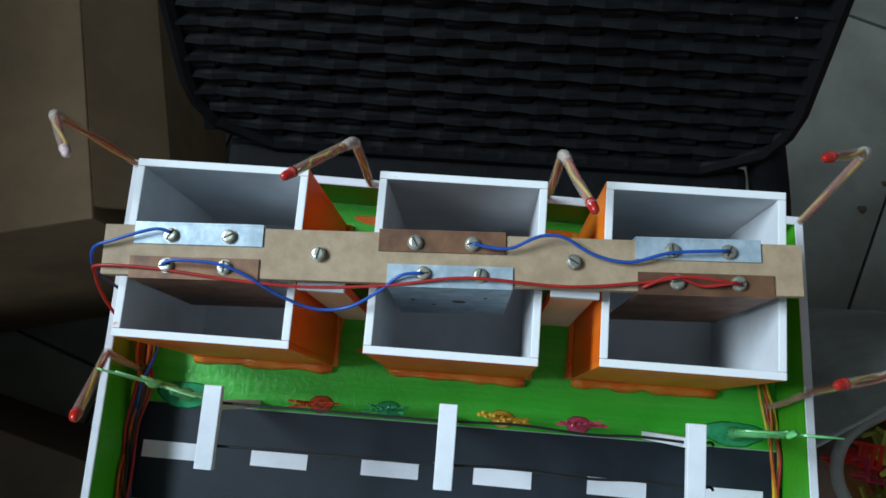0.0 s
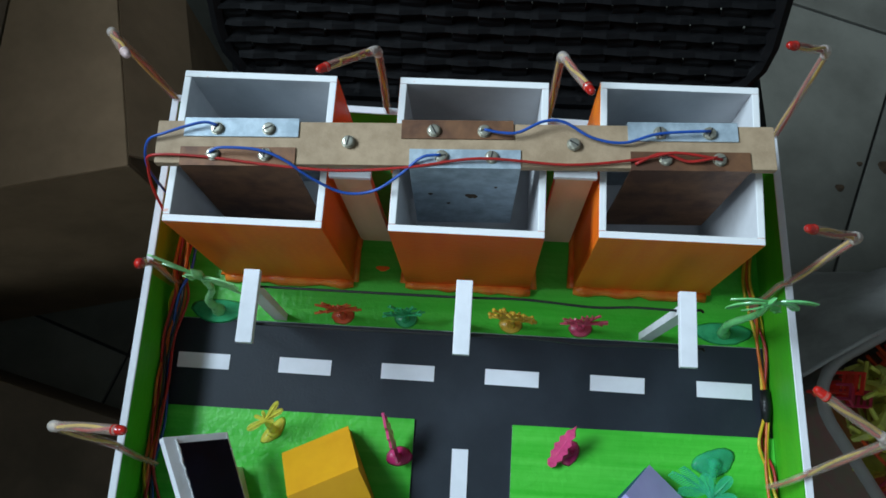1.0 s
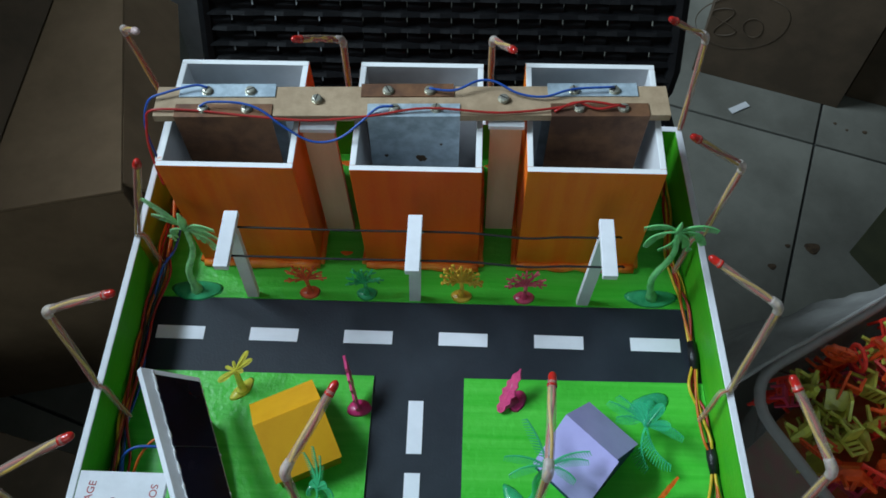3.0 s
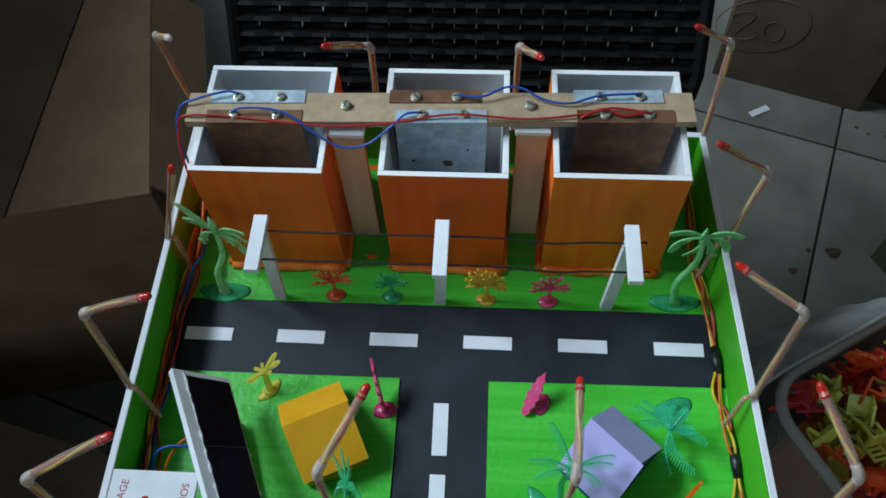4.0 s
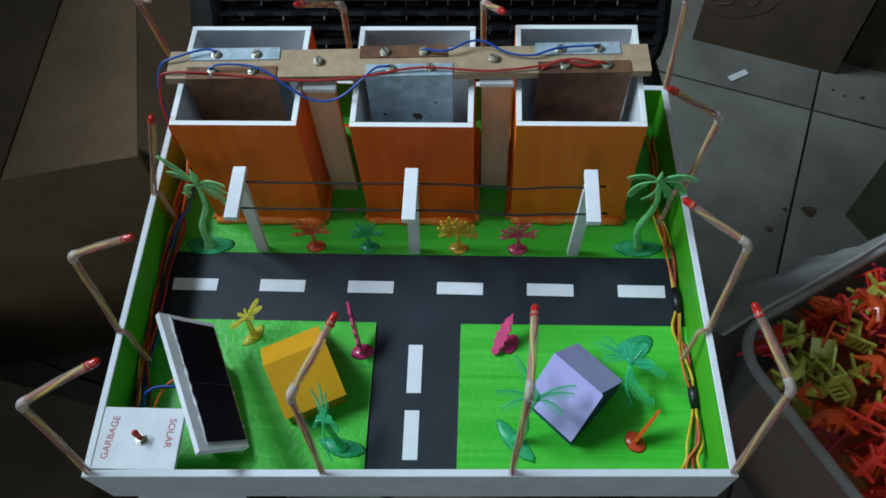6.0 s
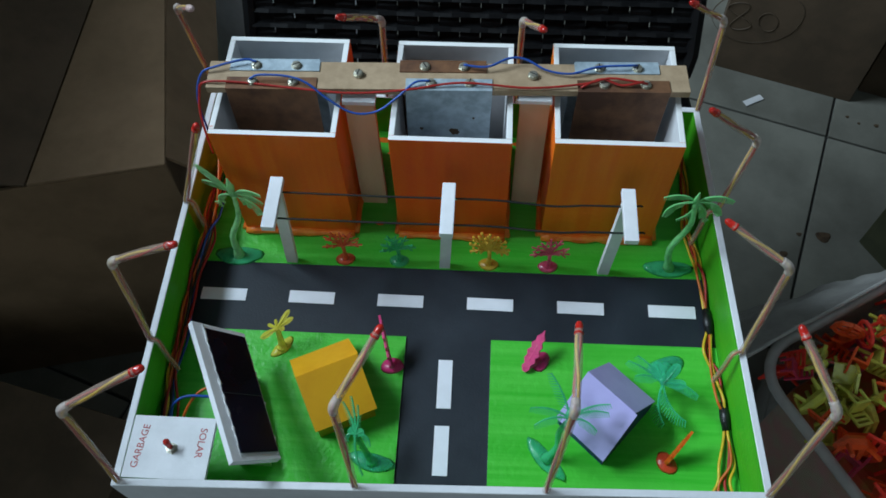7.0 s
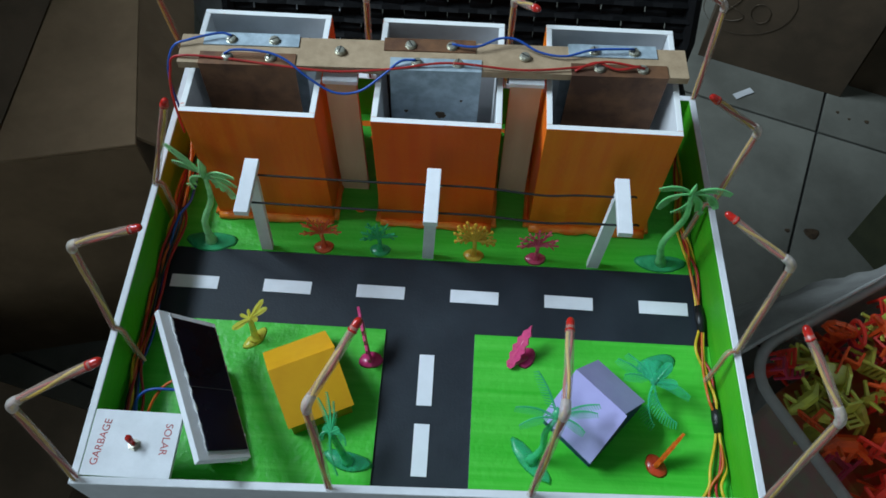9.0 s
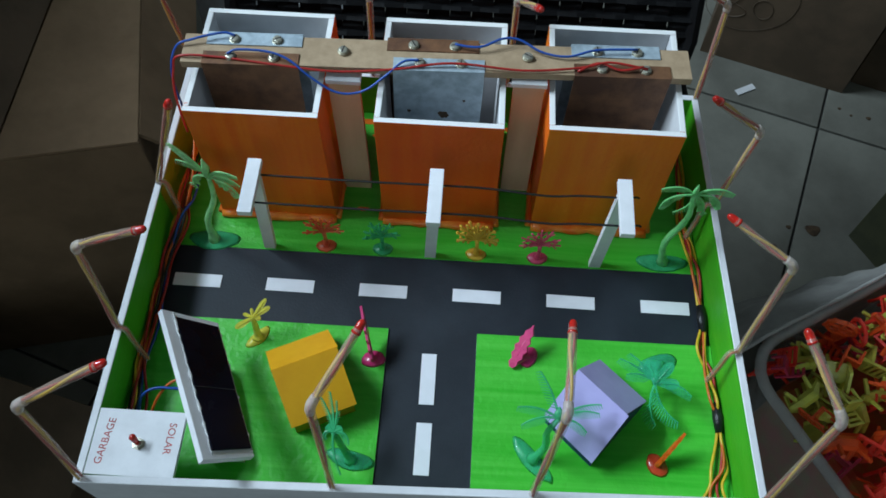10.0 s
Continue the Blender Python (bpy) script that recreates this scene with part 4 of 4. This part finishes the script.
def tub():
    """A clear tub with a rolled rim, turned on the floor."""
    turn = radians(31)
    L, Wd, H, r = 0.40, 0.34, 0.280, 0.045
    u, v = Vector((math.cos(turn), math.sin(turn), 0)), Vector((math.sin(turn), -math.cos(turn), 0))
    c = Vector((0.303, 0.205, 0)) + u * L / 2 + v * Wd / 2
    th = thing("plastic_tub", Matrix.Translation(c) @ Matrix.Rotation(turn, 4, "Z"), "clear plastic tub full of coloured toy pieces on the floor", "tub")

    def ring(a, b, rr, z):
        out = []
        for cx, cy, a0 in ((a - rr, b - rr, 0), (-a + rr, b - rr, 90), (-a + rr, -b + rr, 180), (a - rr, -b + rr, 270)):
            for k in range(7):
                t = radians(a0 + 15 * k)
                out.append(Vector((cx + rr * math.cos(t), cy + rr * math.sin(t), z)))
        return out
    bm = bmesh.new()
    levels = [(0.86, 0.0), (0.93, 0.10), (0.97, 0.2), (1.0, H)]
    rings = []
    for inset in (0, 0.003):
        for k, z in levels:
            rings.append([bm.verts.new(p) for p in ring(L / 2 * k - inset, Wd / 2 * k - inset, r - inset, z + (0.003 if inset and z == 0 else 0))])
    n = len(rings[0])
    for g in (rings[:4], rings[4:]):
        for a, b in zip(g, g[1:]):
            for k in range(n):
                bm.faces.new((a[k], a[(k + 1) % n], b[(k + 1) % n], b[k]))
        bm.faces.new(g[0][::-1])
    part("shell", bm, "tub", th, "clear plastic shell", True)
    bm = bmesh.new()
    p = ring(L / 2 + 0.002, Wd / 2 + 0.002, r, H)
    p.append(p[0])
    add_tube(bm, p, 0.0058, 8, False)
    part("rim", bm, "rim", th, "thick rolled rim", True)
    # the heap of toy pieces
    rnd = random.Random(5)
    bm = bmesh.new()

    def piece(m, kind, mat, s):
        if kind == 0:
            add_box(bm, (0, 0, 0), (s, s, s * 0.14), m, 0, mat)
            for sx in (-1, 1):
                for sy in (-1, 1):
                    add_box(bm, (sx * s * 0.42, sy * s * 0.42, -s * 0.4), (s * 0.13, s * 0.13, s * 0.75), m, 0, mat)
            for z in (0.25, 0.55, 0.85):
                add_box(bm, (0, s * 0.44, s * z), (s, s * 0.12, s * 0.16), m, 0, mat)
            for sx in (-1, 1):
                add_box(bm, (sx * s * 0.44, s * 0.44, s * 0.45), (s * 0.13, s * 0.13, s * 0.95), m, 0, mat)
        elif kind == 1:
            pts = [m @ Vector((s * 0.75 * math.cos(a), s * 0.75 * math.sin(a), 0)) for a in [2 * math.pi * k / 10 for k in range(11)]]
            add_tube(bm, pts, s * 0.13, 5, False, 1.0, mat)
            add_box(bm, (0, 0, 0), (s * 1.4, s * 0.12, s * 0.12), m, 0, mat)
            add_box(bm, (0, 0, 0), (s * 0.12, s * 1.4, s * 0.12), m, 0, mat)
        else:
            add_tube(bm, [m @ Vector(q) * 1 for q in ((-s, 0, 0), (-s * 0.4, s * 0.1, s * 0.25), (s * 0.3, 0, s * 0.3), (s * 0.9, 0, 0.05 * s))], [s * 0.14, s * 0.32, s * 0.34, s * 0.12], 7, True, 1.0, mat)
            for q in ((-0.5, 0.5), (-0.5, -0.5), (0.4, 0.5), (0.4, -0.5)):
                add_tube(bm, [m @ Vector((q[0] * s, q[1] * s * 0.3, s * 0.1)), m @ Vector((q[0] * s * 1.4, q[1] * s * 1.6, -s * 0.35))], [s * 0.13, s * 0.1], 5, True, 1.0, mat)
    for layer in range(3):
        for i in range(12):
            for k in range(10):
                x = -L / 2 + 0.024 + (L - 0.048) * (i + rnd.uniform(-0.35, 0.35) + 0.5 * (layer % 2)) / 11.5
                y = -Wd / 2 + 0.024 + (Wd - 0.048) * (k + rnd.uniform(-0.35, 0.35)) / 9
                x, y = max(min(x, L / 2 - 0.022), -L / 2 + 0.022), max(min(y, Wd / 2 - 0.022), -Wd / 2 + 0.022)
                z = 0.254 + layer * 0.016 + rnd.uniform(-0.006, 0.008) + 0.012 * (1 - (2 * x / L) ** 2)
                m = Matrix.Translation((x, y, z)) @ Euler([rnd.uniform(0, 6.28) for _ in range(3)]).to_matrix().to_4x4()
                v = noise.noise(Vector((x * 11 + 3, y * 11, 0.3)))
                mat = rnd.choices((0, 1, 2, 3, 4), (6, 5, 2, 0.3, 0.6) if v > 0.08 else ((0.7, 0.6, 9, 0.8, 0.1) if v > -0.14 else (8, 2, 1.5, 0.3, 1.6)))[0]
                piece(m, rnd.choice((0, 0, 0, 0, 0, 2, 2, 2, 1)), mat, rnd.uniform(0.015, 0.0225))
    add_box(bm, (0, 0, 0.116), (L * 0.86 - 0.02, Wd * 0.86 - 0.02, 0.229), None, 0.01, 5)
    heap = mesh_object("toy_pieces", bm, ["p_red", "p_orange", "p_yellow", "p_green", "p_mag", "heap_core"])
    heap.matrix_basis = th.matrix_basis
    tagged(heap, "heap of small red, orange, yellow and green plastic toy pieces", "toy pieces", kind="stuff")
    return th


def plastic_bag():
    """A crumpled grey bag hanging over the tub's far edge to the floor."""
    turn = radians(31)
    u, v = Vector((math.cos(turn), math.sin(turn), 0)), Vector((-math.sin(turn), math.cos(turn), 0))
    o = Vector((0.303, 0.205, 0)) + v * 0.001
    bm = bmesh.new()
    N, K = 40, 26
    top, low = [], []
    for i in range(N):
        ra, rb = [], []
        for k in range(K):
            s, t = i / (N - 1), k / (K - 1)
            p = o + u * (-0.01 + 0.46 * s) + v * (0.005 + (0.12 - 0.095 * min(1, max(0, (s - 0.30) / 0.25))) * t ** 0.8) + Vector((0, 0, 0.283 * (1 - t) ** 0.75))
            w = noise.noise(Vector((s * 7, t * 3, 1.7))) * 0.018 + noise.noise(Vector((s * 19, t * 9, 4.2))) * 0.006
            p += v * w * min(1, t * 4 + 0.1) + Vector((0, 0, abs(w) * 0.4 + 0.003))
            ra.append(bm.verts.new(p))
            rb.append(bm.verts.new(p - Vector((0, 0, 0.0012)) - v * 0.001))
        top.append(ra), low.append(rb)
    for i in range(N - 1):
        for k in range(K - 1):
            bm.faces.new((top[i][k], top[i + 1][k], top[i + 1][k + 1], top[i][k + 1]))
            bm.faces.new((low[i][k], low[i][k + 1], low[i + 1][k + 1], low[i + 1][k]))
    hem = [top[i][0].co + Vector((0, 0, 0.0015)) for i in range(N)]
    th = thing("plastic_bag", Matrix.Translation(o), "crumpled grey translucent plastic bag beside the tub", "plastic bag")
    bmesh.ops.translate(bm, verts=bm.verts, vec=-o)
    part("film", bm, "bag", th, "", True)
    part("hem", tube([p - o for p in hem], [0.0022 + 0.001 * noise.noise(p * 40) for p in hem], 6), "rim", th, "rolled pale hem", True)
    return th


# ---- put it together ----
build_tray()
build_block(-0.1815, -0.0865, 0.2345, 0.3325, 0.584, "orange", "orange painted foam board building, open on top, beside a palm")
build_block(-0.0480, 0.0430, 0.2355, 0.3345, 0.582, "orange_deep", "deep orange painted foam board building, open on top, between two others")
build_block(0.0740, 0.1685, 0.2380, 0.3370, 0.581, "orange_light", "lighter orange foam board building, open on top")
build_rail()
rail_wires()
rail_support(-0.0725, 0.2695)
rail_support(0.0595, 0.2755)

ZW = ZT + 0.0005
for base, elbow, tip in [
    ((-0.2215, 0.230, ZW), None, (-0.163, 0.193, 0.646)),
    ((-0.2215, 0.106, ZW), (-0.214, 0.113, 0.604), (-0.162, 0.112, 0.632)),
    ((-0.2190, 0.0005, ZW), (-0.212, 0.010, 0.615), (-0.159, 0.028, 0.641)),
    ((-0.0560, 0.0045, ZW), (-0.059, 0.022, 0.606), (-0.032, 0.064, 0.631)),
    ((0.0730, 0.0085, ZW), (0.079, 0.023, 0.617), (0.083, 0.079, 0.615)),
    ((0.2210, 0.0125, ZW), (0.225, 0.030, 0.614), (0.204, 0.073, 0.635)),
    ((0.2165, 0.116, ZW), (0.220, 0.131, 0.599), (0.177, 0.154, 0.616)),
    ((0.2110, 0.238, ZW), (0.220, 0.245, 0.583), (0.173, 0.234, 0.628)),
    ((-0.0660, 0.3505, ZW), (-0.062, 0.347, 0.592), (-0.090, 0.315, 0.624)),
    ((0.0480, 0.3475, ZW), (0.049, 0.346, 0.596), (0.064, 0.308, 0.623)),
    ((0.2070, 0.3440, ZW), (0.208, 0.360, 0.588), (0.172, 0.343, 0.621)),
]:
    straw_lamp(base, elbow, tip)
straw_lamp((-0.2220, 0.3540, ZW), (-0.227, 0.351, 0.596), (-0.199, 0.319, 0.625), False)

for xb, xa in ((-0.1375, -0.1305), (-0.0070, -0.0020), (0.1260, 0.1290)):
    utility_post(xb, 0.2055, xa, 0.169, 0.2135)
for y, dz in ((0.2045, 0.0), (0.1815, 0.0005)):
    pts = [(-0.1265, y, 0.5545), (-0.095, y, 0.5540), (-0.045, y, 0.5535), (-0.002, y, 0.5540), (0.035, y + 0.001, 0.5520), (0.075, y - 0.001, 0.5500 + dz), (0.1, y, 0.551), (0.129, y - 0.001, 0.553), (0.138, y, 0.553), (0.1395, y - 0.0015, 0.5545)]
    loose_wire("black_wire", pts, "thin black thread strung between the white posts", 0.0008, "threads between the posts")

gable_house((-0.1235, 0.109, 0.461), (-0.0795, 0.130, 0.461), (-0.109, 0.082, 0.4955), (-0.0655, 0.1025, 0.4955), (-0.093, 0.049, 0.472), (-0.051, 0.069, 0.472),
            "roof_y", "house_y", "yellow folded card house with a gable roof on the grass")
gable_house((0.125, 0.1165, 0.468), (0.1575, 0.0865, 0.468), (0.1045, 0.097, 0.495), (0.138, 0.0655, 0.495), (0.0835, 0.071, 0.466), (0.117, 0.0395, 0.466),
            "roof_p", "navy", "lilac folded card house with navy walls on the grass")
solar_prop()
solar_panel()
switch_box()

G = Z0 + 0.0
palm((-0.184, 0.208, G), (0.015, 0.004, 0.087), ("t_pale", "t_green"),
     [(-22, 32, 3, 5.5), (-23, 12, 5, 5.5), (-14, -21, 8, 4.5), (24, 9, 6, 4.5), (24, -3, 6, 5), (20, -25, 8, 5.5), (9, -13, 4, 3.5)], [],
     (0.021, 0.009), "green plastic palm tree beside an orange building", 21, (-0.004, 0.0), across=(0.97, -0.22, 0), bud=0.022)
palm((0.181, 0.211, G), (-0.001, 0.001, 0.099), ("t_leaf", "t_green"),
     [(-24, 5, 6, 5), (-20, -20, 7, 5), (-9, -24, -4, 4), (28, 3, 7, 5.5), (23, -16, 7, 5), (11, -25, 5, 4)], [(3, -8, 4)],
     (0.021, 0.008), "green plastic palm tree with a bent trunk", 22, (-0.005, 0.0), bud=0.013)
palm((0.077, 0.043, G + 0.0015), (0.013, 0.016, 0.0485), ("t_green", "t_teal"),
     [(-14, 31, 2, 4.5), (-28, 6, 3, 4), (-25, -6, 3, 4), (28, 11, 3, 4), (27, 5, 3, 4), (19, -8, 3, 4.5)], [],
     (0.021, 0.0065), "green plastic palm tree leaning by the lilac house", 23, (0.003, 0.0), base_turn=radians(-48), up=(0, 0.9, 0.44), bud=0.008)
palm((0.172, 0.121, G + 0.0015), (-0.009, -0.023, 0.0235), ("t_teal", "t_teal"),
     [(-26, 16, 2, 5), (-19, 20, 2, 5), (-21, 5, 3, 5), (1, -30, -4, 6), (17, -27, -4, 6), (26, -8, 4, 5)], [(-6, 16, 9), (12, 15, 8), (17, 0, 8)],
     (0.015, 0.009), "teal plastic palm tree fallen over behind the lilac house", 24, base_turn=radians(20), up=(0, 0.92, 0.39), bud=0.006)
palm((-0.052, 0.035, G + 0.0015), (-0.009, 0.008, 0.0385), ("t_green", "t_teal"),
     [(-4, 27, 1, 2), (-10, 23, 1.5, 2), (1, 21, -1, 1.8), (11, -8, 4, 3.5), (-7, -5, 3, 3), (7, -28, -2, 2)], [(-4, 5, 7), (6, 3, 6)],
     (0.018, 0.007), "green plastic palm tree by the front edge", 25, base_turn=radians(-12), up=(0, 0.9, 0.44), bud=0.0)
palm((-0.133, 0.124, G + 0.0015), (-0.001, 0.006, 0.0235), ("t_yellow", "t_yellow"), [],
     [(9.5, 15, 4), (12.5, 9, 4.2), (-13, -9, 5), (-7.5, 2.5, 3), (-1.5, 7, 2.5), (6, -0.5, 4), (-3, -3, 3)],
     (0.0115, 0.005), "yellow plastic palm tree with smooth leaves by the yellow house", 26, base_turn=radians(50), up=(0, 0.8, 0.6), bud=0.0)
for x, h, mat, lab, sd, w, low, balls in ((-0.092, 0.045, "t_bush_red", "red", 31, 0.033, 2, False), (-0.046, 0.040, "t_green", "dark green", 32, 0.030, -4, False), (0.030, 0.049, "t_gold", "golden yellow", 33, 0.032, -16, True), (0.080, 0.042, "t_bush_mag", "magenta", 34, 0.033, -6, False)):
    coral_tree(pose(x, 0.2085, G, 0, 0, (sd * 37) % 14 - 7), h, w, mat, "small %s plastic tree in front of an orange building" % lab, sd, arms=9 if balls else 7, low=low, balls=balls)
leaf_tree((-0.0435, 0.112, G + 0.0015), (-0.0435, 0.109, 0.456), (-0.053, 0.138, 0.489), (0, -0.4, 0.9), 0.014, "t_pink", "t_mag", "pink plastic tree on edge, tilted over the grass", 41)
leaf_tree((0.0735, 0.1215, G + 0.0015), (0.0605, 0.1120, 0.453), (0.0755, 0.138, 0.474), (0.8, -0.3, 0.3), 0.0095, "t_pink", "t_mag", "pink plastic tree leaning at the road corner", 42)
leaf_tree((0.166, 0.045, G + 0.0015), (0.165, 0.044, 0.455), (0.181, 0.062, 0.476), (-0.2, -0.5, 0.9), 0.009, "t_orange", "t_red", "orange plastic tree lying by the lilac house", 43)
side_wires()

wicker_chair()
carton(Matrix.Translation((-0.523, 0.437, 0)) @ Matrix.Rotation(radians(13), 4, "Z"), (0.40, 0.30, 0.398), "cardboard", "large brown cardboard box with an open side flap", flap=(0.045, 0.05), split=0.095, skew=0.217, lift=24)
carton(pose(-0.555, -0.02, 0, 0, 0, -14), (0.36, 0.40, 0.20), "cardboard_d", "low dark brown cardboard box on the floor")
E_TURN = Matrix.Rotation(FLOOR_TURN, 4, "Z")
b80 = carton(Matrix.Translation(Vector((0.398, 0.874, 0)) + (E_TURN @ Vector((0.118, 0.16, 0)))) @ E_TURN, (0.236, 0.32, 0.42), "cardboard_d", "brown cardboard box with a circled marker number")


def marker_loop(name, c, a, b, label, eight=False):
    """A hand-drawn loop on the box's front: an oval with half-axes a and b, or a figure eight."""
    pts = []
    for k in range(49):
        t = 2 * math.pi * k / 48
        p, q = (math.sin(2 * t) * 0.9, math.cos(t)) if eight else (math.cos(t) * (1 + 0.03 * math.sin(3 * t)), math.sin(t))
        pts.append((c[0] + a[0] * p + b[0] * q, -0.1604, c[1] + a[1] * p + b[1] * q))
    part(name, tube(pts, 0.0011, 5, False, 0.3), "marker", b80, label)


marker_loop("marker_ring", (-0.0706, 0.1225), (0.064, 0.027), (-0.0164, 0.049), "hand-drawn ring")
marker_loop("marker_digit", (-0.0960, 0.1160), (0.017, 0.0072), (-0.0085, 0.025), "handwritten 8", True)
marker_loop("marker_digit", (-0.0520, 0.1180), (0.0135, 0.0055), (-0.006, 0.017), "handwritten 0")
carton(Matrix.Translation(Vector((0.398, 0.874, 0)) + (E_TURN @ Vector((0.43, 0.19, 0)))) @ E_TURN, (0.37, 0.32, 0.36), "cardboard_d", "brown cardboard box beside another, darkened with painted shade")
carton(Matrix.Translation((0.695, 0.535, 0)) @ Matrix.Rotation(radians(31), 4, "Z"), (0.20, 0.10, 0.20), "greenbox", "small olive cardboard box behind the tub")
tub()
plastic_bag()
ob = mesh_object("paper_scrap", box((0, 0, 0.0006), (0.034, 0.011, 0.0012)), "foam_in")
ob.matrix_basis = pose(0.464, 0.793, 0.0015, 0, 0, 28)
tagged(ob, "small white paper scrap on the tiled floor", "scrap")
for x, y, r in ((0.533, 0.532, 0.011), (0.498, 0.535, 0.004), (0.470, 0.500, 0.006), (0.612, 0.765, 0.003), (0.628, 0.752, 0.0025), (0.655, 0.748, 0.004)):
    bm = bmesh.new()
    disc(bm, r, r * 0.85, 0.0008, random.Random(int(x * 999)), lobes=0.2)
    ob = mesh_object("floor_stain", bm, "dirt")
    ob.matrix_basis = pose(x, y, 0.0003)
    tagged(ob, "dried brown stain on the floor tile", "stain")
ob = mesh_object("white_board", box((0, 0, 0.195), (0.130, 0.005, 0.39), bevel=0.0008), "foam")
ob.matrix_basis = pose(-0.200, -0.055, 0.001, -15.5, 0, -1)
tagged(ob, "offcut of white foam board leaning under the tray", "board")
ob = mesh_object("white_board", box((0, 0, 0.31), (0.26, 0.005, 0.62), bevel=0.0008), "foam")
ob.matrix_basis = pose(-0.27, 0.69, 0.0005, -4, 0, -24)
tagged(ob, "tall sheet of white foam board standing behind a box", "board")
tiles()
